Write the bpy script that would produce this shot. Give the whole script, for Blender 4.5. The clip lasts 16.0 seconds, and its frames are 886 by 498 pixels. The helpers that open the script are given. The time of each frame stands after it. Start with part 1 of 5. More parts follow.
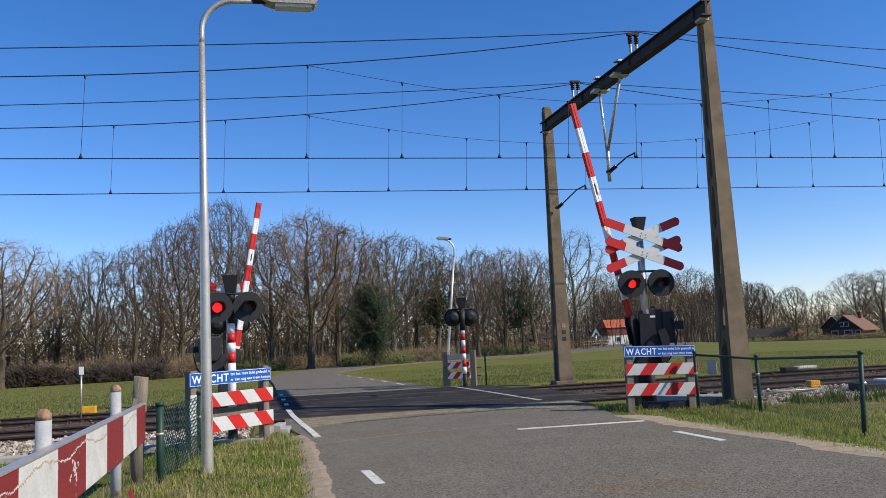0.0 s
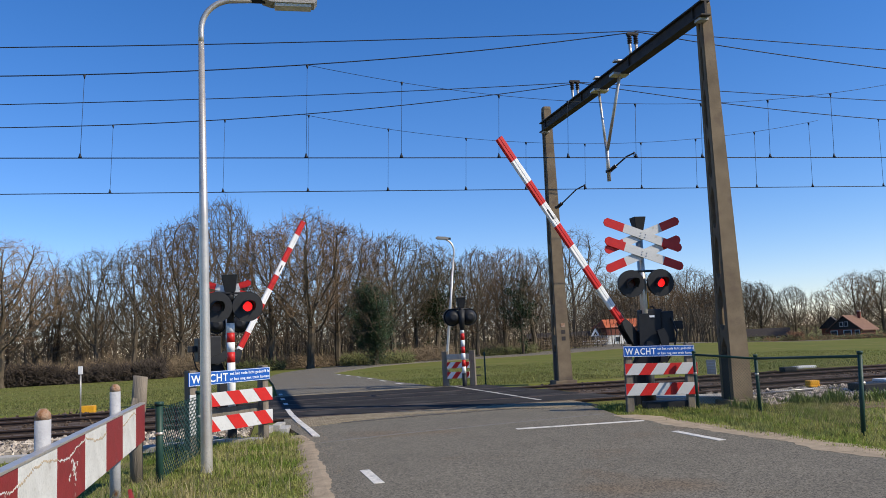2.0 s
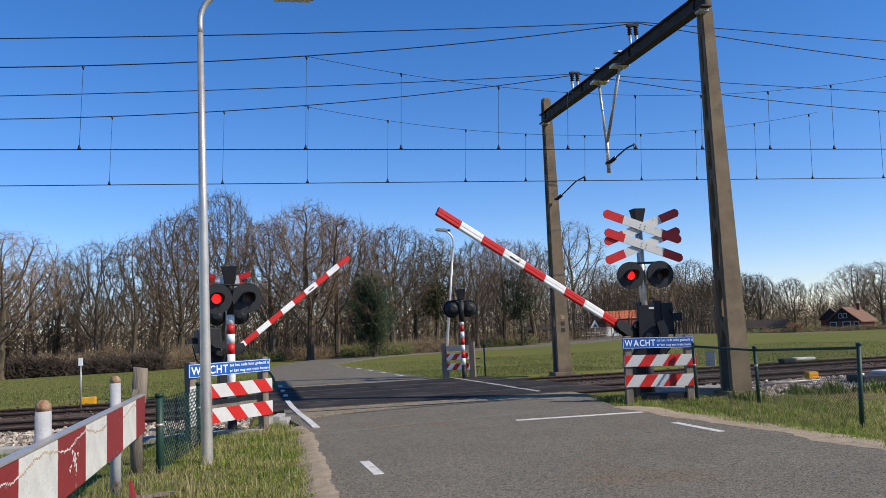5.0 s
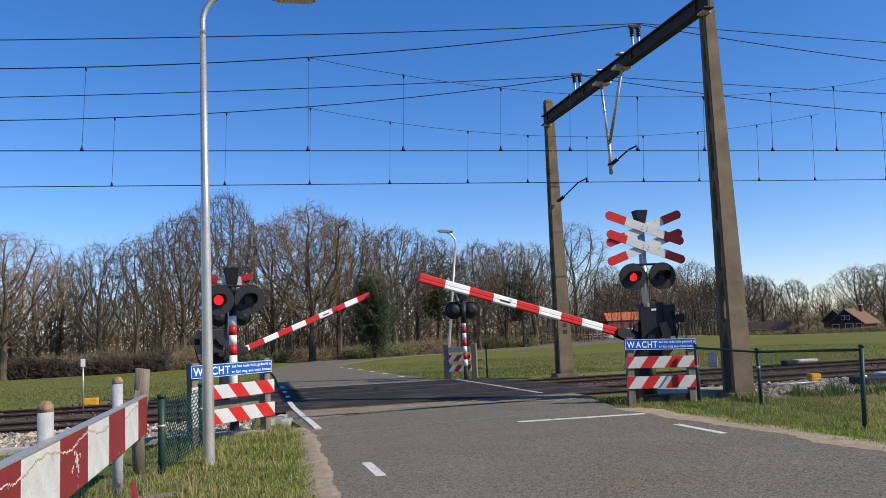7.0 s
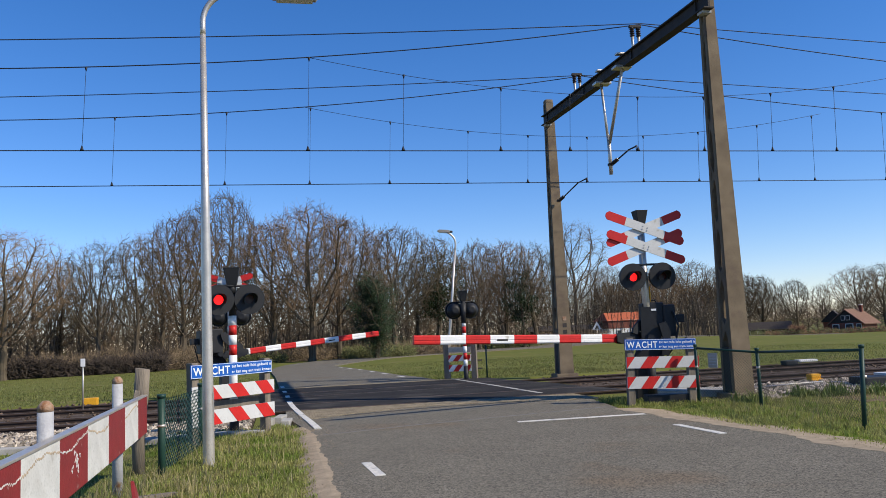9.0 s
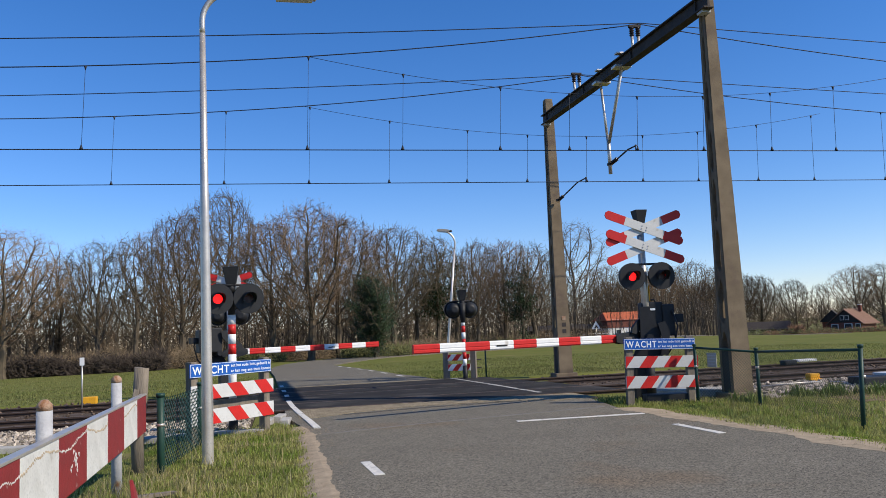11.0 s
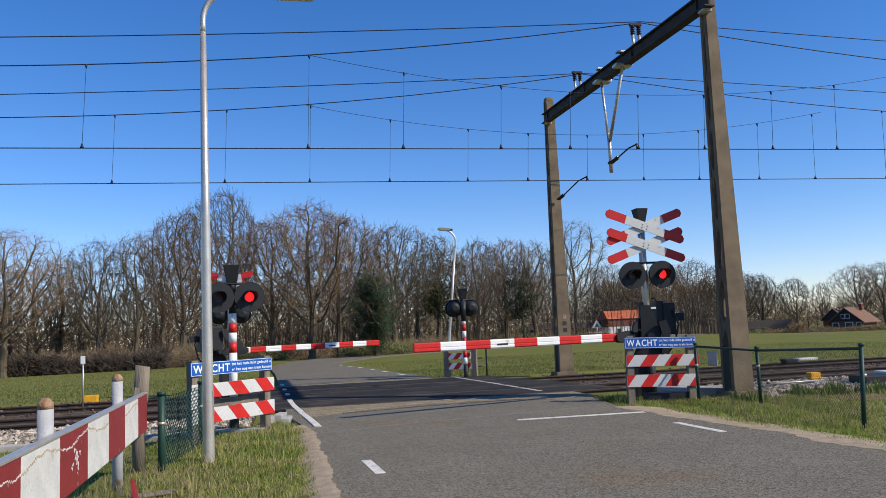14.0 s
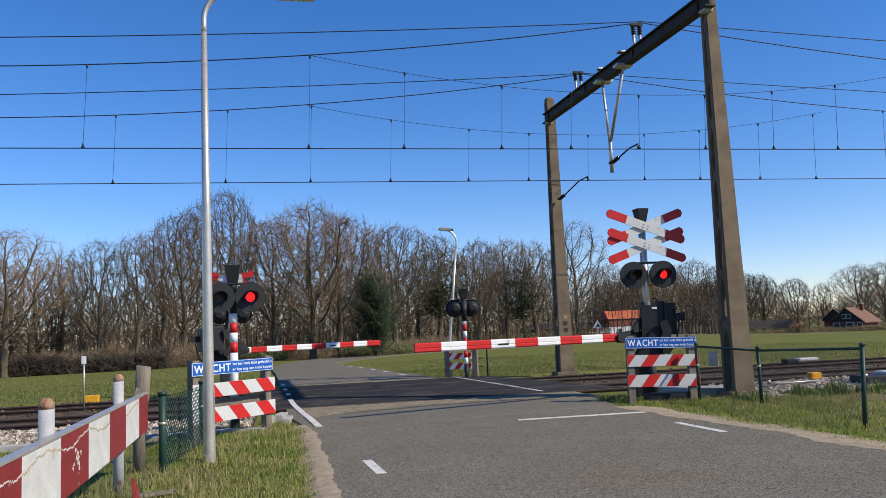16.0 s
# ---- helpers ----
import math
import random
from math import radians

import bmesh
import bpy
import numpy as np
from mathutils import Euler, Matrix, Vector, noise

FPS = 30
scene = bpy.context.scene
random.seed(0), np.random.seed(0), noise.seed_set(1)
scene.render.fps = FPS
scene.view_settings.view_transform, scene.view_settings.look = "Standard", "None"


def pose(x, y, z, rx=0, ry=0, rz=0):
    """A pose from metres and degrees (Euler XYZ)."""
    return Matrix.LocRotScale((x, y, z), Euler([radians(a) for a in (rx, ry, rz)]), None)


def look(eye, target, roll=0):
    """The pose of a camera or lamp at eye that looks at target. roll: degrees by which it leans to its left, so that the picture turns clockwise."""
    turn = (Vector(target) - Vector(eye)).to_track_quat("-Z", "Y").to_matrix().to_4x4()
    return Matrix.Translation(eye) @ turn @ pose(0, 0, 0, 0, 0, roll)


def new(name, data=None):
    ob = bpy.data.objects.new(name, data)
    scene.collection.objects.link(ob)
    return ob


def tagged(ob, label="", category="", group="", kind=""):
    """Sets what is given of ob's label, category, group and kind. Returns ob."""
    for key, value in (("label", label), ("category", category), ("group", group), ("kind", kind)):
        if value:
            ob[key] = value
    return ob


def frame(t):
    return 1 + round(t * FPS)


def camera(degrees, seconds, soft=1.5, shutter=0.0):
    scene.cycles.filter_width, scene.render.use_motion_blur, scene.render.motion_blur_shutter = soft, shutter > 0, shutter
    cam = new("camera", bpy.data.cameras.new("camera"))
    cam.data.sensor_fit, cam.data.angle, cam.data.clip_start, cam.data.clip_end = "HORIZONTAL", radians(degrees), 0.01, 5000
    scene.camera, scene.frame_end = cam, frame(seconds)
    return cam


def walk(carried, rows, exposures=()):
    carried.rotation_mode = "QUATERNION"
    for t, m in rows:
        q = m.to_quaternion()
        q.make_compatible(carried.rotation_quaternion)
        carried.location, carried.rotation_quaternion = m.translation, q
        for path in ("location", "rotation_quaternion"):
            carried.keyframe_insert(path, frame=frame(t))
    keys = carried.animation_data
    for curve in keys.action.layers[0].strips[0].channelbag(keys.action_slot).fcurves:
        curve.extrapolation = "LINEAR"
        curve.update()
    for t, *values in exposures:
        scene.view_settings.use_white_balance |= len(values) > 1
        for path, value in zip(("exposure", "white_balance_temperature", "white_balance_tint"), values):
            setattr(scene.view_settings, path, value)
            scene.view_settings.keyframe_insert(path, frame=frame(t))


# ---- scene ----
from mathutils import kdtree

# ---- camera and its path: a hand-held camera that only turns a little ----
EYE = (0.0, 0.0, 1.416)


def aim(turn, tilt, lean):
    """Looks turn degrees to the right of +y, tilt up, leaning to its right by lean."""
    a, b = radians(turn), radians(tilt)
    far = (EYE[0] + 50 * math.sin(a) * math.cos(b), EYE[1] + 50 * math.cos(a) * math.cos(b), EYE[2] + 50 * math.sin(b))
    return look(EYE, far, -lean)


TURNS = [(0, 11.572, 6.606, 2.774), (0.5, 11.521, 6.562, 2.737), (1, 11.457, 6.513, 2.676), (1.5, 11.506, 6.579, 2.684),
         (2, 11.610, 6.583, 2.745), (2.5, 11.631, 6.473, 2.765), (3, 11.624, 6.369, 2.771), (3.5, 11.623, 6.221, 2.742),
         (4, 11.626, 6.094, 2.749), (6.5, 11.514, 5.961, 2.683), (7, 11.460, 6.088, 2.676), (7.5, 11.442, 6.102, 2.680),
         (8, 11.442, 6.094, 2.652), (8.5, 11.452, 6.028, 2.639), (9, 11.463, 6.091, 2.646), (11.5, 11.512, 6.001, 2.571),
         (12, 11.469, 5.936, 2.621), (12.5, 11.451, 5.883, 2.569), (13, 11.451, 5.920, 2.504), (13.5, 11.453, 5.988, 2.515),
         (14, 11.453, 5.944, 2.570), (14.5, 11.424, 5.950, 2.598), (15, 11.399, 5.886, 2.557), (15.5, 11.402, 5.886, 2.559),
         (16, 11.397, 5.948, 2.567)]
cam = camera(58.5, 16.0, soft=0.8)
walk(cam, [(t, aim(a, b, c)) for t, a, b, c in TURNS])

# ---- world, sun, exposure ----
SUN_DIR = Vector((1.06, -0.68, 1.0)).normalized()
world = bpy.data.worlds.new("sky")
scene.world = world
world.use_nodes = True
wn = world.node_tree
sky = wn.nodes.new("ShaderNodeTexSky")
sky.sky_type, sky.sun_disc = "NISHITA", False
sky.sun_elevation = math.asin(SUN_DIR.z)
sky.sun_rotation = math.atan2(SUN_DIR.x, SUN_DIR.y)
sky.air_density, sky.dust_density, sky.ozone_density = 1.0, 0.0, 3.0
sky.altitude = 400
tone = wn.nodes.new("ShaderNodeHueSaturation")
tone.inputs["Saturation"].default_value = 1.3
wn.links.new(sky.outputs[0], tone.inputs["Color"])
tint = wn.nodes.new("ShaderNodeMix")
tint.data_type, tint.blend_type = "RGBA", "MULTIPLY"
tint.inputs[0].default_value, tint.inputs[7].default_value = 1.0, (1.01, 0.98, 1.2, 1)
wn.links.new(tone.outputs[0], tint.inputs[6])
wn.links.new(tint.outputs[2], wn.nodes["Background"].inputs[0])
wn.nodes["Background"].inputs[1].default_value = 0.125
sun = new("sun", bpy.data.lights.new("sun", "SUN"))
sun.data.energy, sun.data.angle, sun.data.color = 5.0, radians(0.53), (1.0, 0.9, 0.74)
sun.matrix_world = look(tuple(SUN_DIR * 60), (0, 0, 0))
scene.view_settings.exposure = 0.08


# ---- materials ----
def material(name, colour, rough=0.7, metal=0.0, second=None, scale=8.0, fine=60.0, bump=0.2, spread=0.25, stretch=(1, 1, 1),
             random_tint=0.0, island=0.0, specular=0.3, stain=None, stain_scale=1.5, stain_amount=0.0, coords="Object"):
    """A procedural surface: two noises mix two tones, a third drives a fine relief; stains have a scale of their own."""
    m = bpy.data.materials.new(name)
    m.use_nodes = True
    t = m.node_tree
    b = t.nodes["Principled BSDF"]
    b.inputs["Roughness"].default_value, b.inputs["Metallic"].default_value = rough, metal
    b.inputs["Specular IOR Level"].default_value = specular
    tc, mp = t.nodes.new("ShaderNodeTexCoord"), t.nodes.new("ShaderNodeMapping")
    mp.inputs["Scale"].default_value = stretch
    if coords == "World":
        geo = t.nodes.new("ShaderNodeNewGeometry")
        t.links.new(geo.outputs["Position"], mp.inputs["Vector"])
    else:
        t.links.new(tc.outputs["Object"], mp.inputs["Vector"])

    def noise_node(s, detail):
        n = t.nodes.new("ShaderNodeTexNoise")
        n.inputs["Scale"].default_value, n.inputs["Detail"].default_value = s, detail
        t.links.new(mp.outputs[0], n.inputs["Vector"])
        return n

    def mix(fac, a, c, blend="MIX"):
        n = t.nodes.new("ShaderNodeMix")
        n.data_type, n.blend_type = "RGBA", blend
        for socket, v in ((n.inputs[0], fac), (n.inputs[6], a), (n.inputs[7], c)):
            if isinstance(v, (int, float)):
                socket.default_value = v
            elif isinstance(v, tuple):
                socket.default_value = (*v[:3], 1)
            else:
                t.links.new(v, socket)
        return n.outputs[2]

    def ramp(src, lo, hi):
        n = t.nodes.new("ShaderNodeMapRange")
        n.inputs["From Min"].default_value, n.inputs["From Max"].default_value = lo, hi
        t.links.new(src, n.inputs["Value"])
        return n.outputs[0]

    second = second or tuple(c * (1 - spread) for c in colour)
    big, small = noise_node(scale, 4), noise_node(fine, 3)
    col = mix(ramp(big.outputs["Fac"], 0.32, 0.68), colour, second)
    dark = tuple(c * (1 - spread * 0.8) for c in second)
    col = mix(ramp(small.outputs["Fac"], 0.52, 0.8), col, dark)
    if stain is not None:
        st = noise_node(stain_scale, 6)
        col = mix(ramp(st.outputs["Fac"], 0.62 - stain_amount, 0.72 - stain_amount * 0.6), col, stain)
    if random_tint or island:
        value = t.nodes.new("ShaderNodeObjectInfo").outputs["Random"] if random_tint else t.nodes.new("ShaderNodeNewGeometry").outputs["Random Per Island"]
        amount = random_tint or island
        r = t.nodes.new("ShaderNodeMapRange")
        r.inputs["To Min"].default_value, r.inputs["To Max"].default_value = 1 - amount, 1 + amount
        t.links.new(value, r.inputs["Value"])
        col = mix(1.0, col, r.outputs[0], "MULTIPLY")
    t.links.new(col, b.inputs["Base Color"])
    if bump:
        bp = t.nodes.new("ShaderNodeBump")
        bp.inputs["Strength"].default_value, bp.inputs["Distance"].default_value = bump, 0.02
        t.links.new(small.outputs["Fac"], bp.inputs["Height"])
        t.links.new(bp.outputs[0], b.inputs["Normal"])
    return m


def glow(name, colour, strength):
    m = material(name, colour, 0.3, bump=0)
    b = m.node_tree.nodes["Principled BSDF"]
    b.inputs["Emission Color"].default_value, b.inputs["Emission Strength"].default_value = (*colour, 1), strength
    return m


def asphalt(name, binder, stones, grain, stain, stain_amount):
    """Rolled asphalt: stones of many tones in a dark binder, broad tracks and brownish stains."""
    m = material(name, binder, 0.9, specular=0.12, second=tuple(c * 0.86 for c in binder), scale=0.9, fine=14, bump=0, spread=0.2, stain=stain, stain_scale=0.45, stain_amount=stain_amount)
    t = m.node_tree
    b = t.nodes["Principled BSDF"]
    under = b.inputs["Base Color"].links[0].from_socket
    tc, cells, r = t.nodes.new("ShaderNodeTexCoord"), t.nodes.new("ShaderNodeTexVoronoi"), t.nodes.new("ShaderNodeMapRange")
    cells.inputs["Scale"].default_value = grain
    t.links.new(tc.outputs["Object"], cells.inputs["Vector"])
    split = t.nodes.new("ShaderNodeSeparateColor")
    t.links.new(cells.outputs["Color"], split.inputs[0])
    r.inputs["To Min"].default_value, r.inputs["To Max"].default_value = stones
    t.links.new(split.outputs[0], r.inputs["Value"])
    mx = t.nodes.new("ShaderNodeMix")
    mx.data_type, mx.blend_type = "RGBA", "MULTIPLY"
    mx.inputs[0].default_value = 1.0
    t.links.new(under, mx.inputs[6])
    t.links.new(r.outputs[0], mx.inputs[7])
    t.links.new(mx.outputs[2], b.inputs["Base Color"])
    bp = t.nodes.new("ShaderNodeBump")
    bp.inputs["Strength"].default_value, bp.inputs["Distance"].default_value = 0.35, 0.006
    t.links.new(split.outputs[1], bp.inputs["Height"])
    t.links.new(bp.outputs[0], b.inputs["Normal"])
    return m


ASPHALT = asphalt("asphalt", (0.166, 0.15, 0.117), (0.4, 1.6), 80, (0.16, 0.127, 0.088), 0.06)
ASPHALT_NEW = material("dark_asphalt", (0.05, 0.047, 0.044), 0.92, specular=0.06, second=(0.028, 0.027, 0.028), scale=1.0, fine=60, bump=0.5, stain=(0.07, 0.065, 0.06), stain_scale=0.8, stain_amount=0.06)
def setts(name, tone, joint):
    """Small worn paving setts: each one of its own tone, with sunken gritty joints."""
    m = material(name, tone, 0.95, specular=0.05, second=tuple(c * 0.7 for c in tone), scale=3, fine=60, bump=0, spread=0.3)
    t = m.node_tree
    b = t.nodes["Principled BSDF"]
    under = b.inputs["Base Color"].links[0].from_socket
    tc, bk = t.nodes.new("ShaderNodeTexCoord"), t.nodes.new("ShaderNodeTexBrick")
    bk.inputs["Scale"].default_value, bk.inputs["Mortar Size"].default_value = 5.0, 0.035
    bk.inputs["Color1"].default_value, bk.inputs["Color2"].default_value, bk.inputs["Mortar"].default_value = (0.75, 0.75, 0.75, 1), (1.2, 1.18, 1.1, 1), (*joint, 1)
    t.links.new(tc.outputs["Object"], bk.inputs["Vector"])
    mx = t.nodes.new("ShaderNodeMix")
    mx.data_type, mx.blend_type = "RGBA", "MULTIPLY"
    mx.inputs[0].default_value = 1.0
    t.links.new(under, mx.inputs[6])
    t.links.new(bk.outputs["Color"], mx.inputs[7])
    t.links.new(mx.outputs[2], b.inputs["Base Color"])
    bp = t.nodes.new("ShaderNodeBump")
    bp.inputs["Strength"].default_value, bp.inputs["Distance"].default_value, bp.invert = 0.7, 0.012, True
    t.links.new(bk.outputs["Fac"], bp.inputs["Height"])
    t.links.new(bp.outputs[0], b.inputs["Normal"])
    return m


APRON = setts("paving_setts", (0.36, 0.305, 0.22), (0.45, 0.42, 0.36))
SAND = material("sand", (0.41, 0.33, 0.235), 0.95, specular=0.05, second=(0.29, 0.235, 0.165), scale=6, fine=90, bump=0.4, stain=(0.27, 0.23, 0.14), stain_scale=5, stain_amount=-0.03)
ROADPAINT = material("road_paint", (0.74, 0.7, 0.6), 0.7, second=(0.5, 0.49, 0.46), scale=9, fine=70, bump=0.3, stain=(0.2, 0.19, 0.18), stain_scale=14, stain_amount=0.03)
WORNPAINT = material("worn_road_paint", (0.5, 0.47, 0.41), 0.8, second=(0.36, 0.34, 0.3), scale=7, fine=50, bump=0.3, stain=(0.06, 0.055, 0.05), stain_scale=5, stain_amount=0.1)
TURF = material("turf", (0.115, 0.132, 0.032), 0.95, specular=0.05, second=(0.15, 0.15, 0.04), scale=0.22, fine=3.2, bump=0.8, spread=0.42, stain=(0.2, 0.165, 0.075), stain_scale=0.7, stain_amount=0.03, coords="World")
GRASS = material("grass_blades", (0.185, 0.265, 0.04), 0.75, second=(0.4, 0.37, 0.14), scale=1.6, fine=9, bump=0, island=0.5, coords="World", specular=0.15)
FIELDGRASS = material("field_grass_blades", (0.18, 0.205, 0.055), 0.8, second=(0.25, 0.235, 0.09), scale=0.25, fine=4, bump=0, island=0.5, coords="World", specular=0.1)
DRYGRASS = material("dry_grass", (0.5, 0.42, 0.22), 0.85, second=(0.28, 0.25, 0.1), scale=1.0, bump=0, island=0.3)
STONE = material("ballast_stone", (0.46, 0.4, 0.32), 0.9, specular=0.1, second=(0.24, 0.2, 0.165), scale=2, fine=40, bump=0.4, island=0.6, coords="World")
DARKSTONE = material("rusty_ballast_stone", (0.13, 0.095, 0.07), 0.95, specular=0.05, second=(0.085, 0.062, 0.048), scale=2, fine=40, bump=0.4, island=0.5, coords="World")
BALLAST = material("ballast_bed", (0.11, 0.085, 0.066), 0.95, specular=0.05, second=(0.075, 0.058, 0.046), scale=4, fine=30, bump=1.0)
RAIL = material("rusty_rail", (0.075, 0.05, 0.038), 0.7, metal=0.3, second=(0.05, 0.034, 0.027), scale=6, fine=60, bump=0.2)
RAILTOP = material("worn_rail_head", (0.16, 0.12, 0.1), 0.6, metal=0.4, scale=3, bump=0.05)
SLEEPER = material("sleeper_wood", (0.1, 0.075, 0.06), 0.9, scale=5, fine=50, bump=0.4)
CONCRETE = material("mast_concrete", (0.215, 0.165, 0.108), 0.92, second=(0.14, 0.106, 0.07), scale=2.5, fine=80, bump=0.2, spread=0.3, stain=(0.13, 0.095, 0.07), stain_scale=2.2, stain_amount=0.05)
CURB = material("grey_concrete", (0.42, 0.4, 0.36), 0.9, second=(0.3, 0.285, 0.26), scale=3, fine=60, bump=0.4, random_tint=0.12)
STEELDARK = material("weathered_steel_beam", (0.035, 0.033, 0.034), 0.75, metal=0.2, second=(0.06, 0.05, 0.045), scale=3, fine=40, bump=0.3)
GALV = material("galvanised_steel", (0.62, 0.57, 0.5), 0.38, metal=0.6, second=(0.5, 0.46, 0.41), scale=5, fine=50, bump=0.1, spread=0.12)
GALVPOST = material("painted_grey_post", (0.44, 0.44, 0.44), 0.6, second=(0.35, 0.35, 0.36), scale=7, fine=50, bump=0.2, spread=0.15, stain=(0.24, 0.12, 0.06), stain_scale=5, stain_amount=-0.02)
RUST = material("rust", (0.26, 0.12, 0.055), 0.9, second=(0.4, 0.3, 0.22), scale=20, bump=0.5)
SCRAPE = material("scraped_paint", (0.5, 0.4, 0.28), 0.8, second=(0.4, 0.32, 0.22), scale=20, bump=0.1)
RED = material("red_paint", (0.56, 0.022, 0.018), 0.42, second=(0.47, 0.02, 0.017), scale=5, fine=40, bump=0.03, spread=0.12)
WHITE = material("white_paint", (0.78, 0.78, 0.77), 0.42, second=(0.7, 0.7, 0.69), scale=4, fine=35, bump=0.03, spread=0.08, stain=(0.5, 0.48, 0.43), stain_scale=6, stain_amount=-0.03)
BOARDWHITE = material("board_white", (0.58, 0.58, 0.57), 0.45, second=(0.52, 0.52, 0.51), scale=4, fine=35, bump=0.03, spread=0.1, stain=(0.42, 0.4, 0.36), stain_scale=6, stain_amount=-0.02)
OLDRED = material("worn_red_paint", (0.25, 0.026, 0.028), 0.55, second=(0.2, 0.024, 0.024), scale=6, fine=60, bump=0.15, stain=(0.45, 0.36, 0.32), stain_scale=7, stain_amount=-0.05)
OLDWHITE = material("worn_white_paint", (0.66, 0.65, 0.61), 0.55, second=(0.55, 0.54, 0.5), scale=5, fine=50, bump=0.15, stain=(0.36, 0.32, 0.27), stain_scale=6, stain_amount=-0.03)
BLACK = material("black_enamel", (0.014, 0.0145, 0.016), 0.55, second=(0.02, 0.021, 0.023), scale=6, bump=0.05)
BLUE = material("sign_blue", (0.012, 0.1, 0.42), 0.4, scale=4, bump=0.02, spread=0.1)
LETTER = material("sign_white", (0.8, 0.81, 0.82), 0.45, bump=0.0, spread=0.04)
TIMBER = material("weathered_timber", (0.24, 0.2, 0.155), 0.9, second=(0.14, 0.12, 0.095), scale=4, fine=45, stretch=(3, 3, 0.25), bump=0.6, spread=0.3)
GREENPAINT = material("dark_green_paint", (0.012, 0.04, 0.03), 0.5, second=(0.018, 0.055, 0.04), scale=6, bump=0.1)
WIRE = material("catenary_wire", (0.03, 0.035, 0.045), 0.6, metal=0.4, bump=0)
INSULATOR = material("insulator_brown", (0.035, 0.022, 0.018), 0.3, scale=8, bump=0)
LENSDARK = material("dark_red_lens", (0.045, 0.004, 0.004), 0.25, bump=0.1, fine=120)
LENSLIT = glow("lit_red_lens", (1.0, 0.012, 0.012), 1.7)
BARK = material("bark", (0.15, 0.118, 0.078), 0.95, second=(0.085, 0.066, 0.045), scale=3, fine=30, stretch=(2, 2, 0.4), bump=0.8, random_tint=0.2)
TWIG = material("twigs", (0.17, 0.13, 0.082), 0.95, second=(0.115, 0.09, 0.057), scale=0.8, fine=8, bump=0, random_tint=0.25)
BUD = material("budding_twigs", (0.24, 0.16, 0.09), 0.95, second=(0.16, 0.11, 0.07), scale=0.6, fine=8, bump=0, random_tint=0.2)
IVY = material("ivy_leaves", (0.03, 0.055, 0.016), 0.5, second=(0.018, 0.034, 0.012), scale=0.8, fine=5, bump=0, island=0.4)
IVYGREEN = material("weed_leaves", (0.13, 0.19, 0.04), 0.7, second=(0.2, 0.22, 0.06), scale=2, bump=0, island=0.4)
BRUSH = material("undergrowth_twigs", (0.18, 0.13, 0.08), 0.95, second=(0.11, 0.083, 0.05), scale=0.5, bump=0, island=0.4)
MOSSY = material("green_undergrowth", (0.07, 0.09, 0.025), 0.9, second=(0.13, 0.12, 0.05), scale=0.6, bump=0, island=0.4)
ROOFTILE = material("orange_roof_tiles", (0.5, 0.13, 0.05), 0.8, second=(0.4, 0.1, 0.045), scale=2, fine=20, bump=0.4)
BRICKRED = material("dark_red_brick", (0.22, 0.075, 0.05), 0.9, second=(0.16, 0.06, 0.045), scale=3, fine=25, bump=0.4)
PLASTER = material("white_plaster", (0.72, 0.72, 0.71), 0.85, second=(0.62, 0.62, 0.6), scale=1, bump=0.1)
DARKWOOD = material("dark_boards", (0.05, 0.042, 0.038), 0.85, scale=2, bump=0.2)
GLASS = material("window_glass", (0.04, 0.05, 0.06), 0.08, bump=0, spread=0.1)
YELLOW = material("yellow_paint", (0.75, 0.38, 0.02), 0.5, second=(0.65, 0.32, 0.02), scale=9, bump=0.1)
HEDGE = material("russet_hedge", (0.2, 0.1, 0.05), 0.9, second=(0.12, 0.07, 0.04), scale=1, bump=0, island=0.3)


def let_through(m, share):
    """Thin leaves and blades pass part of the light."""
    t = m.node_tree
    b = t.nodes["Principled BSDF"]
    tr, mx = t.nodes.new("ShaderNodeBsdfTranslucent"), t.nodes.new("ShaderNodeMixShader")
    mx.inputs[0].default_value = share
    t.links.new(b.inputs["Base Color"].links[0].from_socket, tr.inputs["Color"])
    t.links.new(b.outputs[0], mx.inputs[1])
    t.links.new(tr.outputs[0], mx.inputs[2])
    t.links.new(mx.outputs[0], t.nodes["Material Output"].inputs["Surface"])


for leafy in (GRASS, FIELDGRASS, DRYGRASS):
    let_through(leafy, 0.45)


# ---- mesh helpers ----
def fall(x, y):
    """How far the land has dropped at x, y: level round the crossing, then gently down, with a low swell under the barn."""
    if y <= 0:
        return 0.0
    return -0.013 * max(0.0, min(math.hypot(x, y), 320.0) - 27.0) + 0.95 * math.exp(-((x - 55) / 17) ** 2 - ((y - 122) / 24) ** 2)


def box(bm, size, at=(0, 0, 0), rot=None, bevel=0.0):
    m = Matrix.Translation(at) @ (rot or Matrix()) @ Matrix.Diagonal((*size, 1))
    made = bmesh.ops.create_cube(bm, size=1.0, matrix=m)
    if bevel:
        edges = list({e for v in made["verts"] for e in v.link_edges})
        bmesh.ops.bevel(bm, geom=edges, offset=bevel, segments=2, affect="EDGES", profile=0.7)
    return bm


